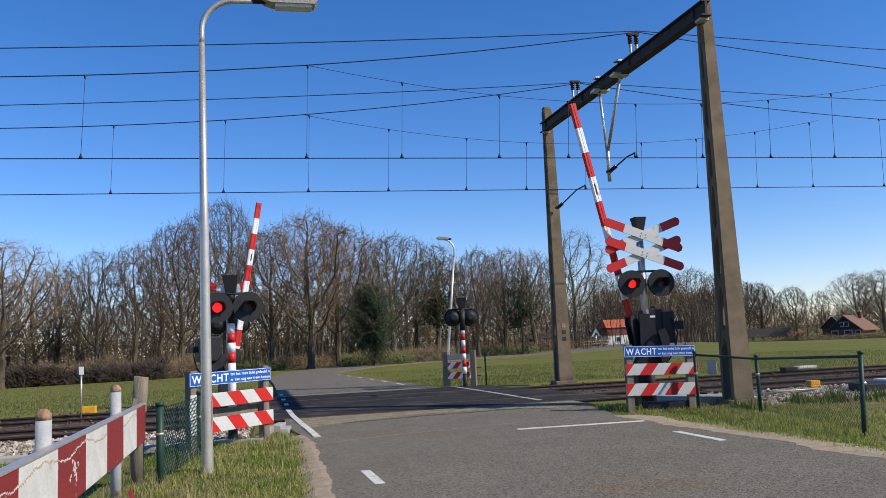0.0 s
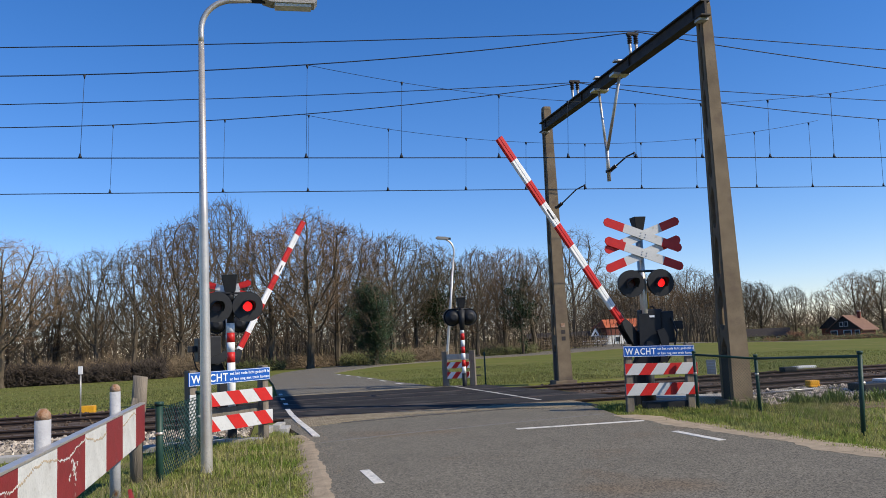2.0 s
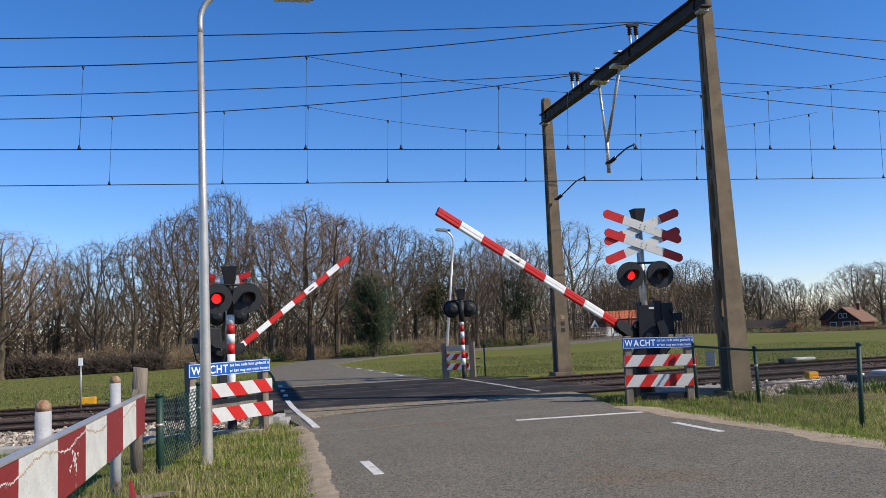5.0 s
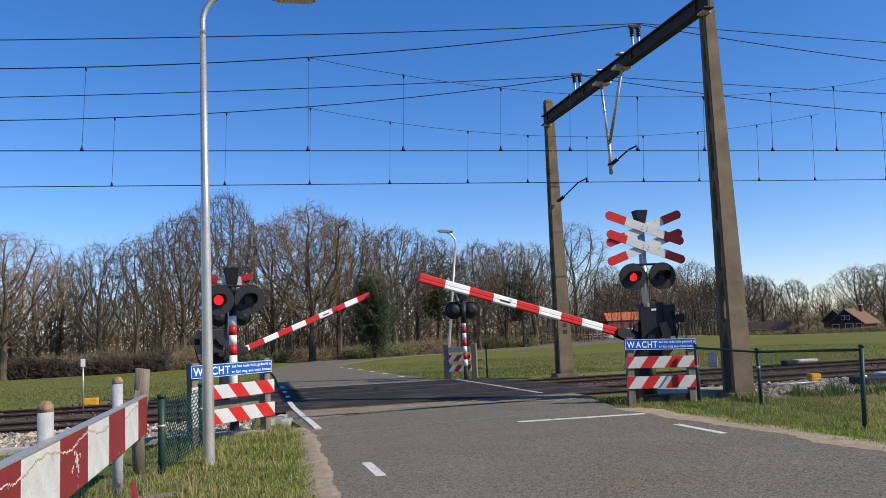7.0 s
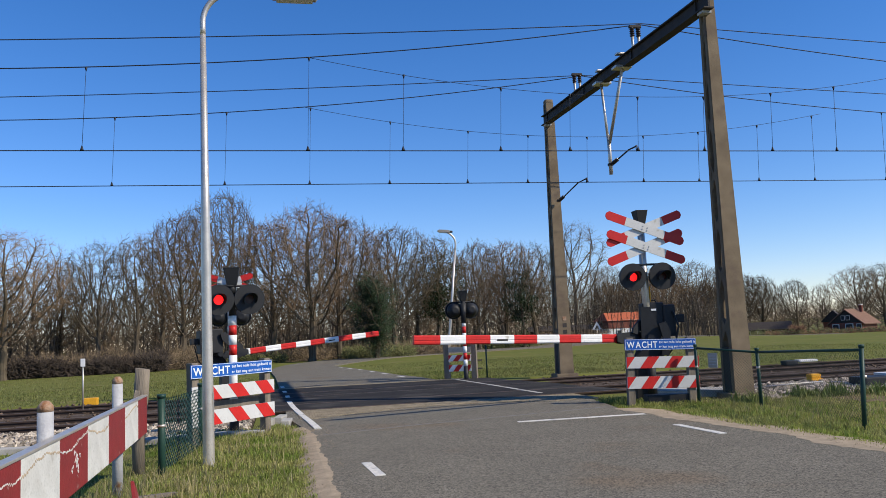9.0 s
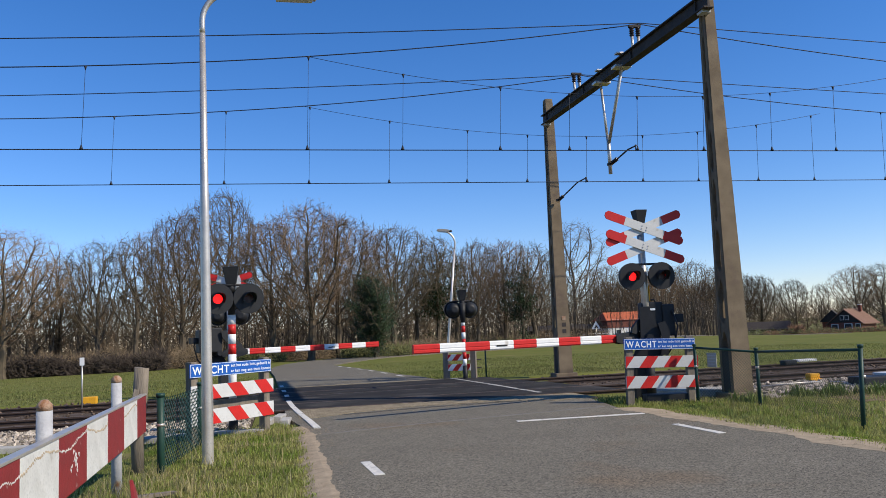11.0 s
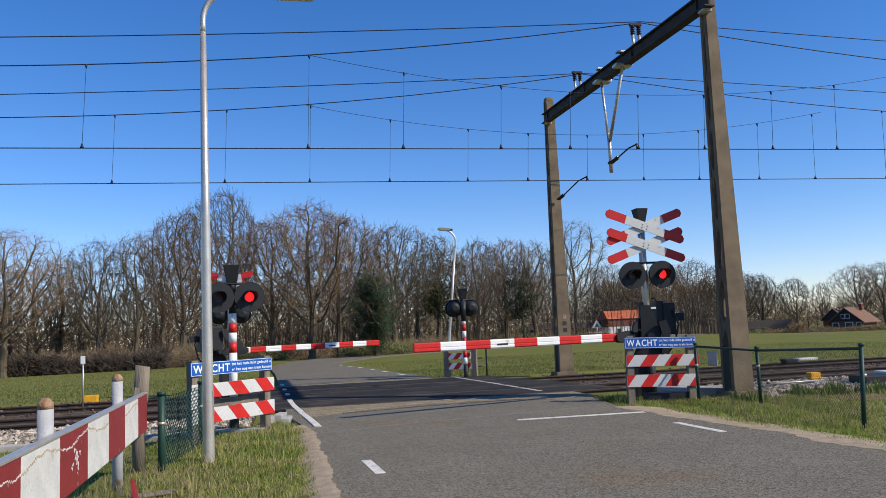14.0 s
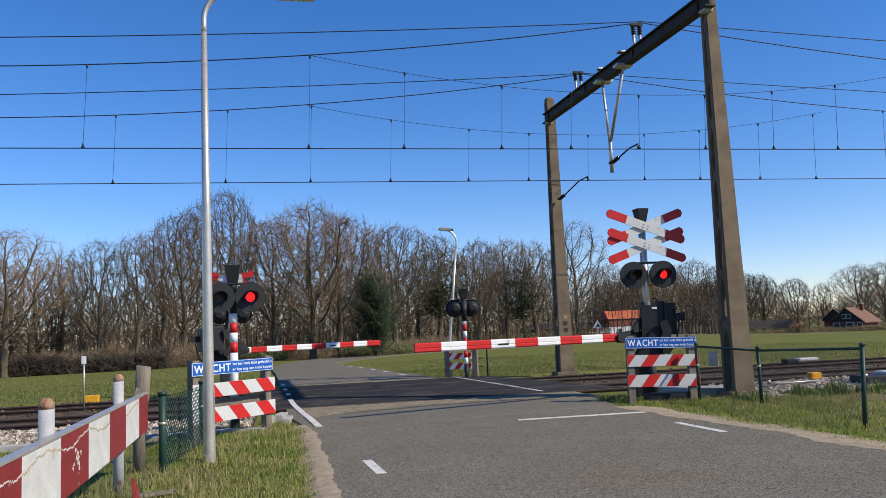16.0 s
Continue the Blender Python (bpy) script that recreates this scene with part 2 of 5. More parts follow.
def tube(bm, points, radii, n=10, caps=True):
    """A round bar along points with a radius at each."""
    points = [Vector(p) for p in points]
    rings = []
    side = None
    for i, p in enumerate(points):
        d = (points[min(i + 1, len(points) - 1)] - points[max(i - 1, 0)]).normalized()
        if side is None:
            side = d.orthogonal().normalized()
        side = (side - d * side.dot(d)).normalized()
        up = d.cross(side)
        rings.append([bm.verts.new(p + (side * math.cos(k * 2 * math.pi / n) + up * math.sin(k * 2 * math.pi / n)) * radii[i]) for k in range(n)])
    for a, b in zip(rings, rings[1:]):
        for k in range(n):
            bm.faces.new((a[k], a[(k + 1) % n], b[(k + 1) % n], b[k])).smooth = True
    if caps:
        bm.faces.new(rings[0][::-1])
        bm.faces.new(rings[-1])
    return bm


def bar(p0, p1, r0, r1=None, n=12, bm=None):
    return tube(bm or bmesh.new(), [p0, p1], [r0, r1 if r1 is not None else r0], n)


def prism(bm, outline, depth, m=Matrix()):
    """An outline in x, z thickened along y from 0 to depth."""
    a = [bm.verts.new(m @ Vector((x, 0, z))) for x, z in outline]
    b = [bm.verts.new(m @ Vector((x, depth, z))) for x, z in outline]
    bm.faces.new(a)
    bm.faces.new(b[::-1])
    for i in range(len(a)):
        j = (i + 1) % len(a)
        bm.faces.new((a[j], a[i], b[i], b[j]))
    return bm


def slab(left, right, top, thick):
    """A strip between two lists of x, y points of equal length, that follows the fall of the land."""
    bm = bmesh.new()
    n = len(left)
    tl = [bm.verts.new((x, y, top + fall(x, y))) for x, y in left]
    tr = [bm.verts.new((x, y, top + fall(x, y))) for x, y in right]
    bl = [bm.verts.new((x, y, top + fall(x, y) - thick)) for x, y in left]
    br = [bm.verts.new((x, y, top + fall(x, y) - thick)) for x, y in right]
    for i in range(n - 1):
        bm.faces.new((tl[i], tr[i], tr[i + 1], tl[i + 1]))
        bm.faces.new((bl[i + 1], br[i + 1], br[i], bl[i]))
        bm.faces.new((tl[i + 1], bl[i + 1], bl[i], tl[i]))
        bm.faces.new((tr[i], br[i], br[i + 1], tr[i + 1]))
    bm.faces.new((tl[0], bl[0], br[0], tr[0]))
    bm.faces.new((tr[-1], br[-1], bl[-1], tl[-1]))
    return bm


def mesh_of(name, bm, mat):
    bmesh.ops.recalc_face_normals(bm, faces=bm.faces[:])
    me = bpy.data.meshes.new(name)
    bm.to_mesh(me)
    bm.free()
    me.materials.append(mat)
    return me


def single(name, bm, mat, label, category, group="", kind="", m=None):
    """A thing made of one mesh."""
    ob = new(name, mesh_of(name, bm, mat))
    if m is not None:
        ob.matrix_basis = m
    return tagged(ob, label, category, group, kind)


def thing(name, m, label, category, group="", kind=""):
    ob = new(name)
    ob.empty_display_size = 0.2
    ob.matrix_basis = m
    return tagged(ob, label, category, group, kind)


def part(name, bm, mat, parent, label="", m=None):
    ob = new(name, mesh_of(name, bm, mat) if isinstance(bm, bmesh.types.BMesh) else bm)
    ob.parent = parent
    if m is not None:
        ob.matrix_basis = m
    if label:
        ob["label"] = label
    return ob


def raw(name, verts, faces, mat, smooth=False):
    me = bpy.data.meshes.new(name)
    me.from_pydata(verts, [], faces)
    me.materials.append(mat)
    me.update()
    return me


# ---- ground, road, crossing ----
def spread_sheet():
    """The ground: finer near the crossing, reaching the horizon."""
    xs = sorted(set([-2500, -800, -300, -150, -90] + list(range(-60, 100, 3)) + [-0.8, -0.6, 7.3, 7.45] + [110, 130, 200, 400, 900, 2500]))
    ys = sorted(set([-2500, -600, -150, -60, -25, -12] + list(range(-6, 175, 3)) + [13.0, 13.5, 14.4, 14.7, 23.7, 24.4, 200, 300, 600, 1200, 2500]))
    verts, faces = [], []
    for y in ys:
        for x in xs:
            verts.append((x, y, (-0.35 if 13.3 < y < 24 and (x < -0.7 or (x > 7.35 and y > 14.5)) else -0.07) + fall(x, y)))
    w = len(xs)
    for j in range(len(ys) - 1):
        for i in range(w - 1):
            faces.append((j * w + i, j * w + i + 1, (j + 1) * w + i + 1, (j + 1) * w + i))
    return verts, faces


ground = tagged(new("ground", raw("ground", *spread_sheet(), TURF)), "green grass field and verge under open sky", "ground", kind="structure")

ROAD_L = [(0.5, -40), (0.45, 0), (0.42, 7), (0.38, 9), (0.33, 12.3), (0.2, 13.6), (0.0, 15.0), (-0.05, 17), (-0.1, 20), (-0.2, 24.2), (-0.35, 30), (-0.5, 35.9), (-0.8, 43.8), (-0.85, 50), (-0.7, 56), (0.0, 64), (1.2, 71), (3.0, 78.5), (5.4, 86), (9.2, 93.5), (14.5, 100), (26, 108), (50, 118), (90, 130)]
ROAD_R = [(6.3, -40), (6.2, 0), (6.1, 7), (6.0, 9), (5.72, 11.5), (5.6, 13.0), (5.9, 15.0), (5.9, 17), (5.75, 20), (4.6, 24.2), (4.1, 30), (3.9, 36), (3.5, 43), (3.15, 49), (3.0, 52.3), (3.9, 56), (5.4, 62), (7.4, 69), (9.5, 74.8), (12.0, 79.6), (17, 86), (28, 94), (52, 104), (92, 116)]


def finer(pts):
    return [pts[0]] + [(xa + (xb - xa) * k / 6, ya + (yb - ya) * k / 6) for (xa, ya), (xb, yb) in zip(pts, pts[1:]) for k in range(1, 7)]


ROAD_L, ROAD_R = finer(ROAD_L), finer(ROAD_R)
single("road", slab(ROAD_L, ROAD_R, 0.0, 0.3), ASPHALT, "worn grey asphalt road bending away behind the crossing", "road", kind="structure")


def sandy_edge(name, edge, outer, inner, seed):
    """The bare sandy margin: it slopes from the asphalt, over which it has spilled, down into the grass."""
    pts = []
    for (x0, y0), (x1, y1) in zip(edge, edge[1:]):
        n = max(2, int(abs(y1 - y0) / 0.05))
        pts += [(x0 + (x1 - x0) * k / n, y0 + (y1 - y0) * k / n) for k in range(n)]
    verts, faces = [], []
    for x, y in pts:
        wob = [noise.noise((y * 1.3, seed + q, 0)) + 0.6 * noise.noise((y * 5, seed + q, 2)) + 0.4 * noise.noise((y * 14, seed + q, 4)) for q in (0, 7)]
        a, b = outer * (1 + 0.35 * wob[0]), inner * (1 + 0.9 * wob[1])
        verts += [(x + a, y, -0.045), (x + a * 0.5, y, -0.008), (x, y, 0.004), (x + b, y, 0.0025), (x + b, y, -0.05), (x + a, y, -0.12)]
    for k in range(len(pts) - 1):
        o = k * 6
        faces += [(o + q, o + (q + 1) % 6, o + 6 + (q + 1) % 6, o + 6 + q) for q in range(6)]
    return tagged(new(name, raw(name, verts, faces, SAND)), "bare sandy margin along the asphalt", "road margin", kind="structure")


sandy_edge("road_margin_west", [(0.42, 2), (0.38, 9), (0.33, 12.3), (0.2, 13.4)], -0.25, 0.06, 1)
sandy_edge("road_margin_east", [(6.12, 2), (6.0, 9), (5.72, 11.5), (5.6, 13.0)], 0.62, -0.12, 2)

# the crossing: gritty apron, dark asphalt between and beside the rails
NEAR_RAIL, GAUGE, SPACING = 16.55, 1.5, 3.85
RAILS = [NEAR_RAIL, NEAR_RAIL + GAUGE, NEAR_RAIL + SPACING, NEAR_RAIL + SPACING + GAUGE]
single("apron_near", slab([(0.22, 14.61), (0.51, 14.61), (1.19, 15.12), (2.47, 15.64), (4.1, 15.58), (5.12, 15.01), (6.09, 15.09)],
                          [(0.17, 16.43), (0.46, 16.43), (1.14, 16.43), (2.42, 16.43), (4.05, 16.43), (5.07, 16.43), (6.04, 16.43)], 0.008, 0.25), APRON,
       "gritty tan paved strip before the rails", "apron", kind="structure")
for i, (y0, y1) in enumerate(((RAILS[0] + 0.09, RAILS[1] - 0.11), (RAILS[1] + 0.05, RAILS[2] - 0.05), (RAILS[2] + 0.11, RAILS[3] - 0.11), (RAILS[3] + 0.05, 23.9))):
    single(f"crossing_deck_{i + 1}", slab([(-0.55, y0), (-0.6, y1)], [(7.3 - i * 0.35, y0), (7.1 - i * 0.35, y1)], 0.012, 0.28), ASPHALT_NEW, "dark smooth asphalt deck between the rails", "crossing deck", kind="structure")
single("apron_far", slab([(-0.3, 23.9), (-0.3, 24.35)], [(5.6, 23.9), (5.3, 24.35)], 0.008, 0.25), APRON, "narrow gritty concrete strip behind the rails", "apron", kind="structure")


def painted(name, pts, w, label, top=0.005, mat=ROADPAINT):
    """A line of road paint along x, y points."""
    left, right = [], []
    for i, p in enumerate(pts):
        a, b = Vector(pts[max(i - 1, 0)]), Vector(pts[min(i + 1, len(pts) - 1)])
        d = (b - a).normalized()
        nrm = Vector((-d.y, d.x)) * w / 2
        left.append(tuple(Vector(p) + nrm))
        right.append(tuple(Vector(p) - nrm))
    return single(name, slab(left, right, top, 0.02), mat, label, "road marking", kind="structure")


painted("stop_line", [(3.5, 12.03), (5.56, 11.93)], 0.13, "white painted stop line")
painted("edge_line_west", [(0.47, 12.9), (0.38, 14.1), (0.28, 15.2), (0.13, 17.2), (0.04, 19.0)], 0.11, "worn white edge line over the crossing", 0.016)
painted("edge_line_east", [(5.0, 24.3), (5.15, 22.3), (5.3, 20.3), (5.42, 18.3), (5.5, 17.0)], 0.11, "worn white edge line over the crossing", 0.016, WORNPAINT)
for k, (p, r) in enumerate((((0.86, 9.19), (0.92, 8.27)), ((5.33, 10.44), (5.38, 9.3)), ((0.02, 20.3), (0.0, 21.0)), ((-0.05, 22.3), (-0.08, 23.0)),
                            ((-0.12, 24.8), (-0.15, 25.6)), ((3.95, 27.2), (3.9, 28.4)), ((3.85, 31.0), (3.8, 32.2)), ((3.72, 34.6), (3.68, 35.8)), ((3.58, 38.4), (3.5, 39.6)), ((3.35, 42.2), (3.27, 43.4)), ((3.12, 46.0), (3.04, 47.2)))):
    painted(f"road_dash_{k + 1}", [p, r], 0.11, "short white painted road dash", 0.016 if 16 < p[1] < 24 else 0.005)


# old seams and repairs in the asphalt, and the shadow painted along the apron
SEAM_AND_SHADE = material("tar_seam", (0.1, 0.095, 0.09), 0.9, specular=0.05, scale=4, fine=40, bump=0.3)
single("road_seam_1", slab([(0.5, 12.05), (1.8, 12.5), (3.6, 12.9), (5.5, 13.3)], [(0.52, 12.12), (1.82, 12.58), (3.6, 12.98), (5.5, 13.38)], 0.004, 0.01), material("pale_seam", (0.2, 0.19, 0.175), 0.9, specular=0.05, scale=4, fine=40), "pale seam across the asphalt", "road seam", kind="structure")
# this dark strip paints the seam together with the shadow that lies along it
single("road_seam_2", slab([(1.0, 14.8), (2.6, 15.2), (4.6, 15.36)], [(1.0, 14.86), (2.6, 15.27), (4.6, 15.42)], 0.012, 0.02), SEAM_AND_SHADE, "dark strip painted for the seam and shadow before the concrete strip", "road seam", kind="structure")
single("road_seam_3", slab([(-0.1, 24.7), (2.0, 25.4)], [(-0.1, 24.8), (2.0, 25.5)], 0.004, 0.01), SEAM_AND_SHADE, "dark repair seam behind the rails", "road seam", kind="structure")


# ---- tracks ----
def rail_bm(x0, x1):
    bm = bmesh.new()
    out = [(-0.07, -0.16), (0.07, -0.16), (0.07, -0.145), (0.012, -0.125), (0.012, -0.045), (0.036, -0.03), (0.036, -0.002), (-0.036, -0.002), (-0.036, -0.03), (-0.012, -0.045), (-0.012, -0.125), (-0.07, -0.145)]
    a = [bm.verts.new((x0, y, z)) for y, z in out]
    b = [bm.verts.new((x1, y, z)) for y, z in out]
    bm.faces.new(a)
    bm.faces.new(b[::-1])
    for i in range(len(out)):
        j = (i + 1) % len(out)
        bm.faces.new((a[i], a[j], b[j], b[i]))
    return bm


for y in RAILS:
    r = thing("rail", pose(0, y, 0.008), "rusty steel rail with a worn bright head", "rail", "rails of two tracks", "structure")
    part("rail_web", rail_bm(-160, 160), RAIL, r)
    part("rail_head", box(bmesh.new(), (320, 0.05, 0.005), (0, 0, 0.001)), RAILTOP, r, "worn bright running surface")

for i, (x0, x1) in enumerate(((-170, -0.62), (7.4, 170))):
    near = 13.3 if x0 < 0 else 14.5
    prof = [(near, -0.1), (15.5, -0.08), (22.8, -0.1), (23.8, -0.22), (24.4, -3.0), (near - 0.1, -3.0)]
    bm = bmesh.new()
    a = [bm.verts.new((x0, y, z)) for y, z in prof]
    b = [bm.verts.new((x1, y, z)) for y, z in prof]
    bm.faces.new(a), bm.faces.new(b[::-1])
    for k in range(len(prof)):
        j = (k + 1) % len(prof)
        bm.faces.new((a[k], a[j], b[j], b[k]))
    single(f"ballast_bed_{i + 1}", bm, BALLAST, "brown-grey ballast bed under the tracks", "ballast", kind="structure")


def scatter_stones(name, areas, seed, label, mat=STONE):
    """Loose angular stones, one joined mesh."""
    rnd = random.Random(seed)
    verts, faces = [], []
    base_v = [(1, 0, 0), (-1, 0, 0), (0, 1, 0), (0, -1, 0), (0, 0, 1), (0, 0, -1)]
    base_f = [(0, 2, 4), (2, 1, 4), (1, 3, 4), (3, 0, 4), (2, 0, 5), (1, 2, 5), (3, 1, 5), (0, 3, 5)]
    for x0, x1, y0, y1, z0, z1, n, size in areas:
        for _ in range(n):
            x, y = rnd.uniform(x0, x1), rnd.uniform(y0, y1)
            z = z0 + (z1 - z0) * (y - y0) / (y1 - y0) + rnd.uniform(-0.6, 0.6) * size + 0.03 * noise.noise((x * 1.4, y * 1.4, seed))
            r = Euler((rnd.random() * 6, rnd.random() * 6, rnd.random() * 6)).to_matrix()
            s = size * rnd.choice((0.55, 0.8, 1.0, 1.25))
            o = len(verts)
            for v in base_v:
                w = r @ (Vector(v) * s * rnd.uniform(0.65, 1.15))
                verts.append((x + w.x, y + w.y, z + w.z * 0.75))
            faces += [tuple(o + i for i in f) for f in base_f]
    return tagged(new(name, raw(name, verts, faces, mat)), label, "ballast", kind="stuff")


scatter_stones("ballast_stones_west", [(-9, -0.65, 13.5, 15.8, -0.06, -0.03, 5600, 0.055)], 4, "loose grey ballast stones beside the rails")
scatter_stones("ballast_stones_east", [(8.7, 17, 13.3, 15.8, -0.05, -0.02, 7000, 0.062)], 5, "loose grey ballast stones beside the rails")


scatter_stones("track_stones", [(-14, -0.7, 15.8, 23.9, -0.1, -0.1, 3000, 0.05), (7.5, 22, 15.8, 23.5, -0.1, -0.1, 3000, 0.05)], 6, "rust-brown ballast stones between the rails", DARKSTONE)


def sleeper_bm():
    return box(bmesh.new(), (0.26, 2.5, 0.12), (0, 0, 0), bevel=0.012)


sleeper_mesh = mesh_of("sleeper", sleeper_bm(), SLEEPER)
for track in range(2):
    yc = RAILS[track * 2] + GAUGE / 2
    for k in range(-24, 40):
        x = k * 0.6
        if -0.9 < x < 7.7:
            continue
        ob = new("sleeper", sleeper_mesh)
        ob.matrix_basis = pose(x, yc, -0.145)
        tagged(ob, "dark timber sleeper bedded in ballast", "sleeper", "sleepers of two tracks", "structure")

scatter_stones("margin_grit", [(0.12, 0.62, 3, 13.4, -0.006, 0.002, 1800, 0.006), (5.7, 6.3, 6, 12.5, -0.004, -0.01, 900, 0.007), (0.1, 6.0, 14.6, 15.6, 0.008, 0.012, 900, 0.008)], 8, "loose sandy grit along the asphalt", SAND)

# concrete edging slabs by the west verge and the box lids by the east mast
slab_mesh = mesh_of("edging_slab", box(bmesh.new(), (0.78, 0.3, 0.12), (0, 0, 0), bevel=0.012), CURB)
for k in range(9):
    ob = new("edging_slab", slab_mesh)
    ob.matrix_basis = pose(-0.75 - k * 0.8, 13.35 + 0.03 * (k % 2) - 0.06 * k, -0.05, 1.5 * (k % 3 - 1), 1.0, 0.8 * (k % 2))
    tagged(ob, "weathered concrete edging slab beside the ballast", "edging slab", "edging slabs along the track", "structure")
for p, rz in (((-0.02, 14.35, -0.01), 84), ((-0.13, 15.1, -0.01), 80), ((-0.32, 14.7, -0.02), 82)):
    single("kerb_block", box(bmesh.new(), (0.6, 0.15, 0.12), (0, 0, 0), bevel=0.015), CURB, "tilted concrete kerb block at the road's edge", "kerb", "kerb blocks at the crossing", "structure", pose(*p, 2, 0, rz))


# ---- grass ----
def blades(name, areas, seed, mat, label, h0=0.05, h1=0.12, width=0.006):
    rnd = random.Random(seed)
    verts, faces = [], []
    for x0, x1, y0, y1, n, zz in areas:
        for _ in range(n):
            x, y = rnd.uniform(x0, x1), rnd.uniform(y0, y1)
            z = zz
            patch = noise.noise((x * 0.9, y * 0.9, seed))
            tuft = noise.noise((x * 3.7, y * 3.7, seed + 5.0))
            if tuft < -0.3 and rnd.random() < 0.7:
                continue
            h = rnd.uniform(h0, h1) * max(0.3, 1 + 0.6 * patch + 1.1 * tuft)
            a, lean = rnd.random() * 6.283, rnd.uniform(0.1, 0.7) * h
            b = rnd.random() * 6.283
            dx, dy = math.cos(a) * width, math.sin(a) * width
            lx, ly = math.cos(b) * lean, math.sin(b) * lean
            o = len(verts)
            z += fall(x, y)
            verts += [(x - dx, y - dy, z), (x + dx, y + dy, z), (x + dx * 0.7 + lx * 0.4, y + dy * 0.7 + ly * 0.4, z + h * 0.6), (x - dx * 0.7 + lx * 0.4, y - dy * 0.7 + ly * 0.4, z + h * 0.6), (x + lx, y + ly, z + h)]
            faces += [(o, o + 1, o + 2, o + 3), (o + 3, o + 2, o + 4)]
    return tagged(new(name, raw(name, verts, faces, mat)), label, "grass", kind="stuff")


blades("verge_grass_west", [(-2.2, 0.2, 5.0, 9.0, 27000, -0.05), (-1.9, 0.18, 9.0, 14.0, 22000, -0.05), (-7, -1.7, 7, 14.4, 9000, -0.07), (-0.05, 0.26, 4.0, 13.2, 4200, -0.04)], 11, GRASS, "short green verge grass with dry stalks", 0.015, 0.06)
blades("verge_grass_east", [(6.25, 9.5, 6.0, 14.0, 30000, -0.06), (5.75, 7.6, 11.8, 15.4, 9000, -0.06), (6.05, 6.6, 6.0, 12.0, 2600, -0.03), (9, 14, 9, 13.4, 9000, -0.07), (8.8, 11.5, 13.0, 14.2, 2200, -0.06)], 12, GRASS, "green verge grass beside the crossing", 0.015, 0.065)
blades("dry_grass_west", [(-1.6, 0.15, 7.0, 13.5, 1200, -0.06), (-1.9, -0.6, 6.2, 9.8, 1100, -0.06), (-2.0, -1.3, 5, 9.8, 500, -0.06)], 13, DRYGRASS, "dry straw-coloured grass stalks under the fence", 0.04, 0.18, 0.005)
blades("dry_grass_east", [(7.2, 10.5, 9.0, 14.0, 2200, -0.06)], 14, DRYGRASS, "dry brown grass before the ballast", 0.04, 0.12, 0.005)
blades("field_grass", [(4.3, 11, 24.5, 33, 13000, -0.07), (4.4, 14, 30, 52, 9000, -0.07), (-12, -0.8, 24, 38, 9000, -0.07), (10, 36, 24.5, 52, 30000, -0.07), (-30, -2, 24.5, 66, 24000, -0.07)], 15, FIELDGRASS, "bright spring grass on the field behind the tracks", 0.02, 0.06, 0.014)
# ---- overhead line ----
MAST_X, NEAR_Y, FAR_Y = 8.33, 13.72, 22.95
BEAM_NEAR, BEAM_FAR = 7.62, 7.93


def lattice_mast(name, x, y, height, w0, w1, d0, d1, label):
    """A tapering concrete mast: a front and a rear chord joined by ribs, open between them."""
    m = thing(name, pose(x, y, -0.05), label, "catenary mast", "catenary portal masts")

    def chord(y0, y1, t):
        bm = bmesh.new()
        a, b = w0 / 2, w1 / 2
        v = [bm.verts.new(p) for p in ((-a, y0, 0), (a, y0, 0), (a, y0 + t, 0), (-a, y0 + t, 0), (-b, y1, height), (b, y1, height), (b, y1 + t, height), (-b, y1 + t, height))]
        for f in ((3, 2, 1, 0), (4, 5, 6, 7), (0, 1, 5, 4), (1, 2, 6, 5), (2, 3, 7, 6), (3, 0, 4, 7)):
            bm.faces.new([v[i] for i in f])
        bmesh.ops.bevel(bm, geom=bm.edges[:], offset=0.014, segments=2, affect="EDGES")
        return bm
    part("front_chord", chord(-d0 / 2, -d1 / 2, 0.1), CONCRETE, m, "brown weathered concrete")
    part("rear_chord", chord(d0 / 2 - 0.1, d1 / 2 - 0.1, 0.1), CONCRETE, m)
    n = int(height / 0.92)
    for k in range(n):
        z = 0.35 + k * height / n
        s = z / height
        w, d = w0 + (w1 - w0) * s, d0 + (d1 - d0) * s
        part("rib", prism(bmesh.new(), [(-d / 2 + 0.08, -0.26), (-d / 2 + 0.105, -0.26), (0, -0.06), (d / 2 - 0.105, -0.26), (d / 2 - 0.08, -0.26), (d / 2 - 0.08, 0.18), (d / 2 - 0.105, 0.18), (0, 0.05), (-d / 2 + 0.105, 0.18), (-d / 2 + 0.08, 0.18)], w * 0.92, Matrix.Translation((w * 0.46, 0, z)) @ Matrix.Rotation(radians(90), 4, "Z")), CONCRETE, m)
    # added dark fill: the shade of the lowest openings put into its colour
    part("lower_panel", box(bmesh.new(), (w0 * 0.94, d0 - 0.18, 0.9), (0, 0, 0.5)), STEELDARK, m, "added dark sheet for the shade between the chords")
    part("cap", box(bmesh.new(), (w1 * 1.0, d1 * 1.0, 0.16), (0, 0, height + 0.03), None, 0.06), CONCRETE, m)
    part("footing", box(bmesh.new(), (w0 * 1.5, d0 * 1.25, 0.16), (0, 0, 0.02), None, 0.03), CONCRETE, m, "concrete footing")
    return m


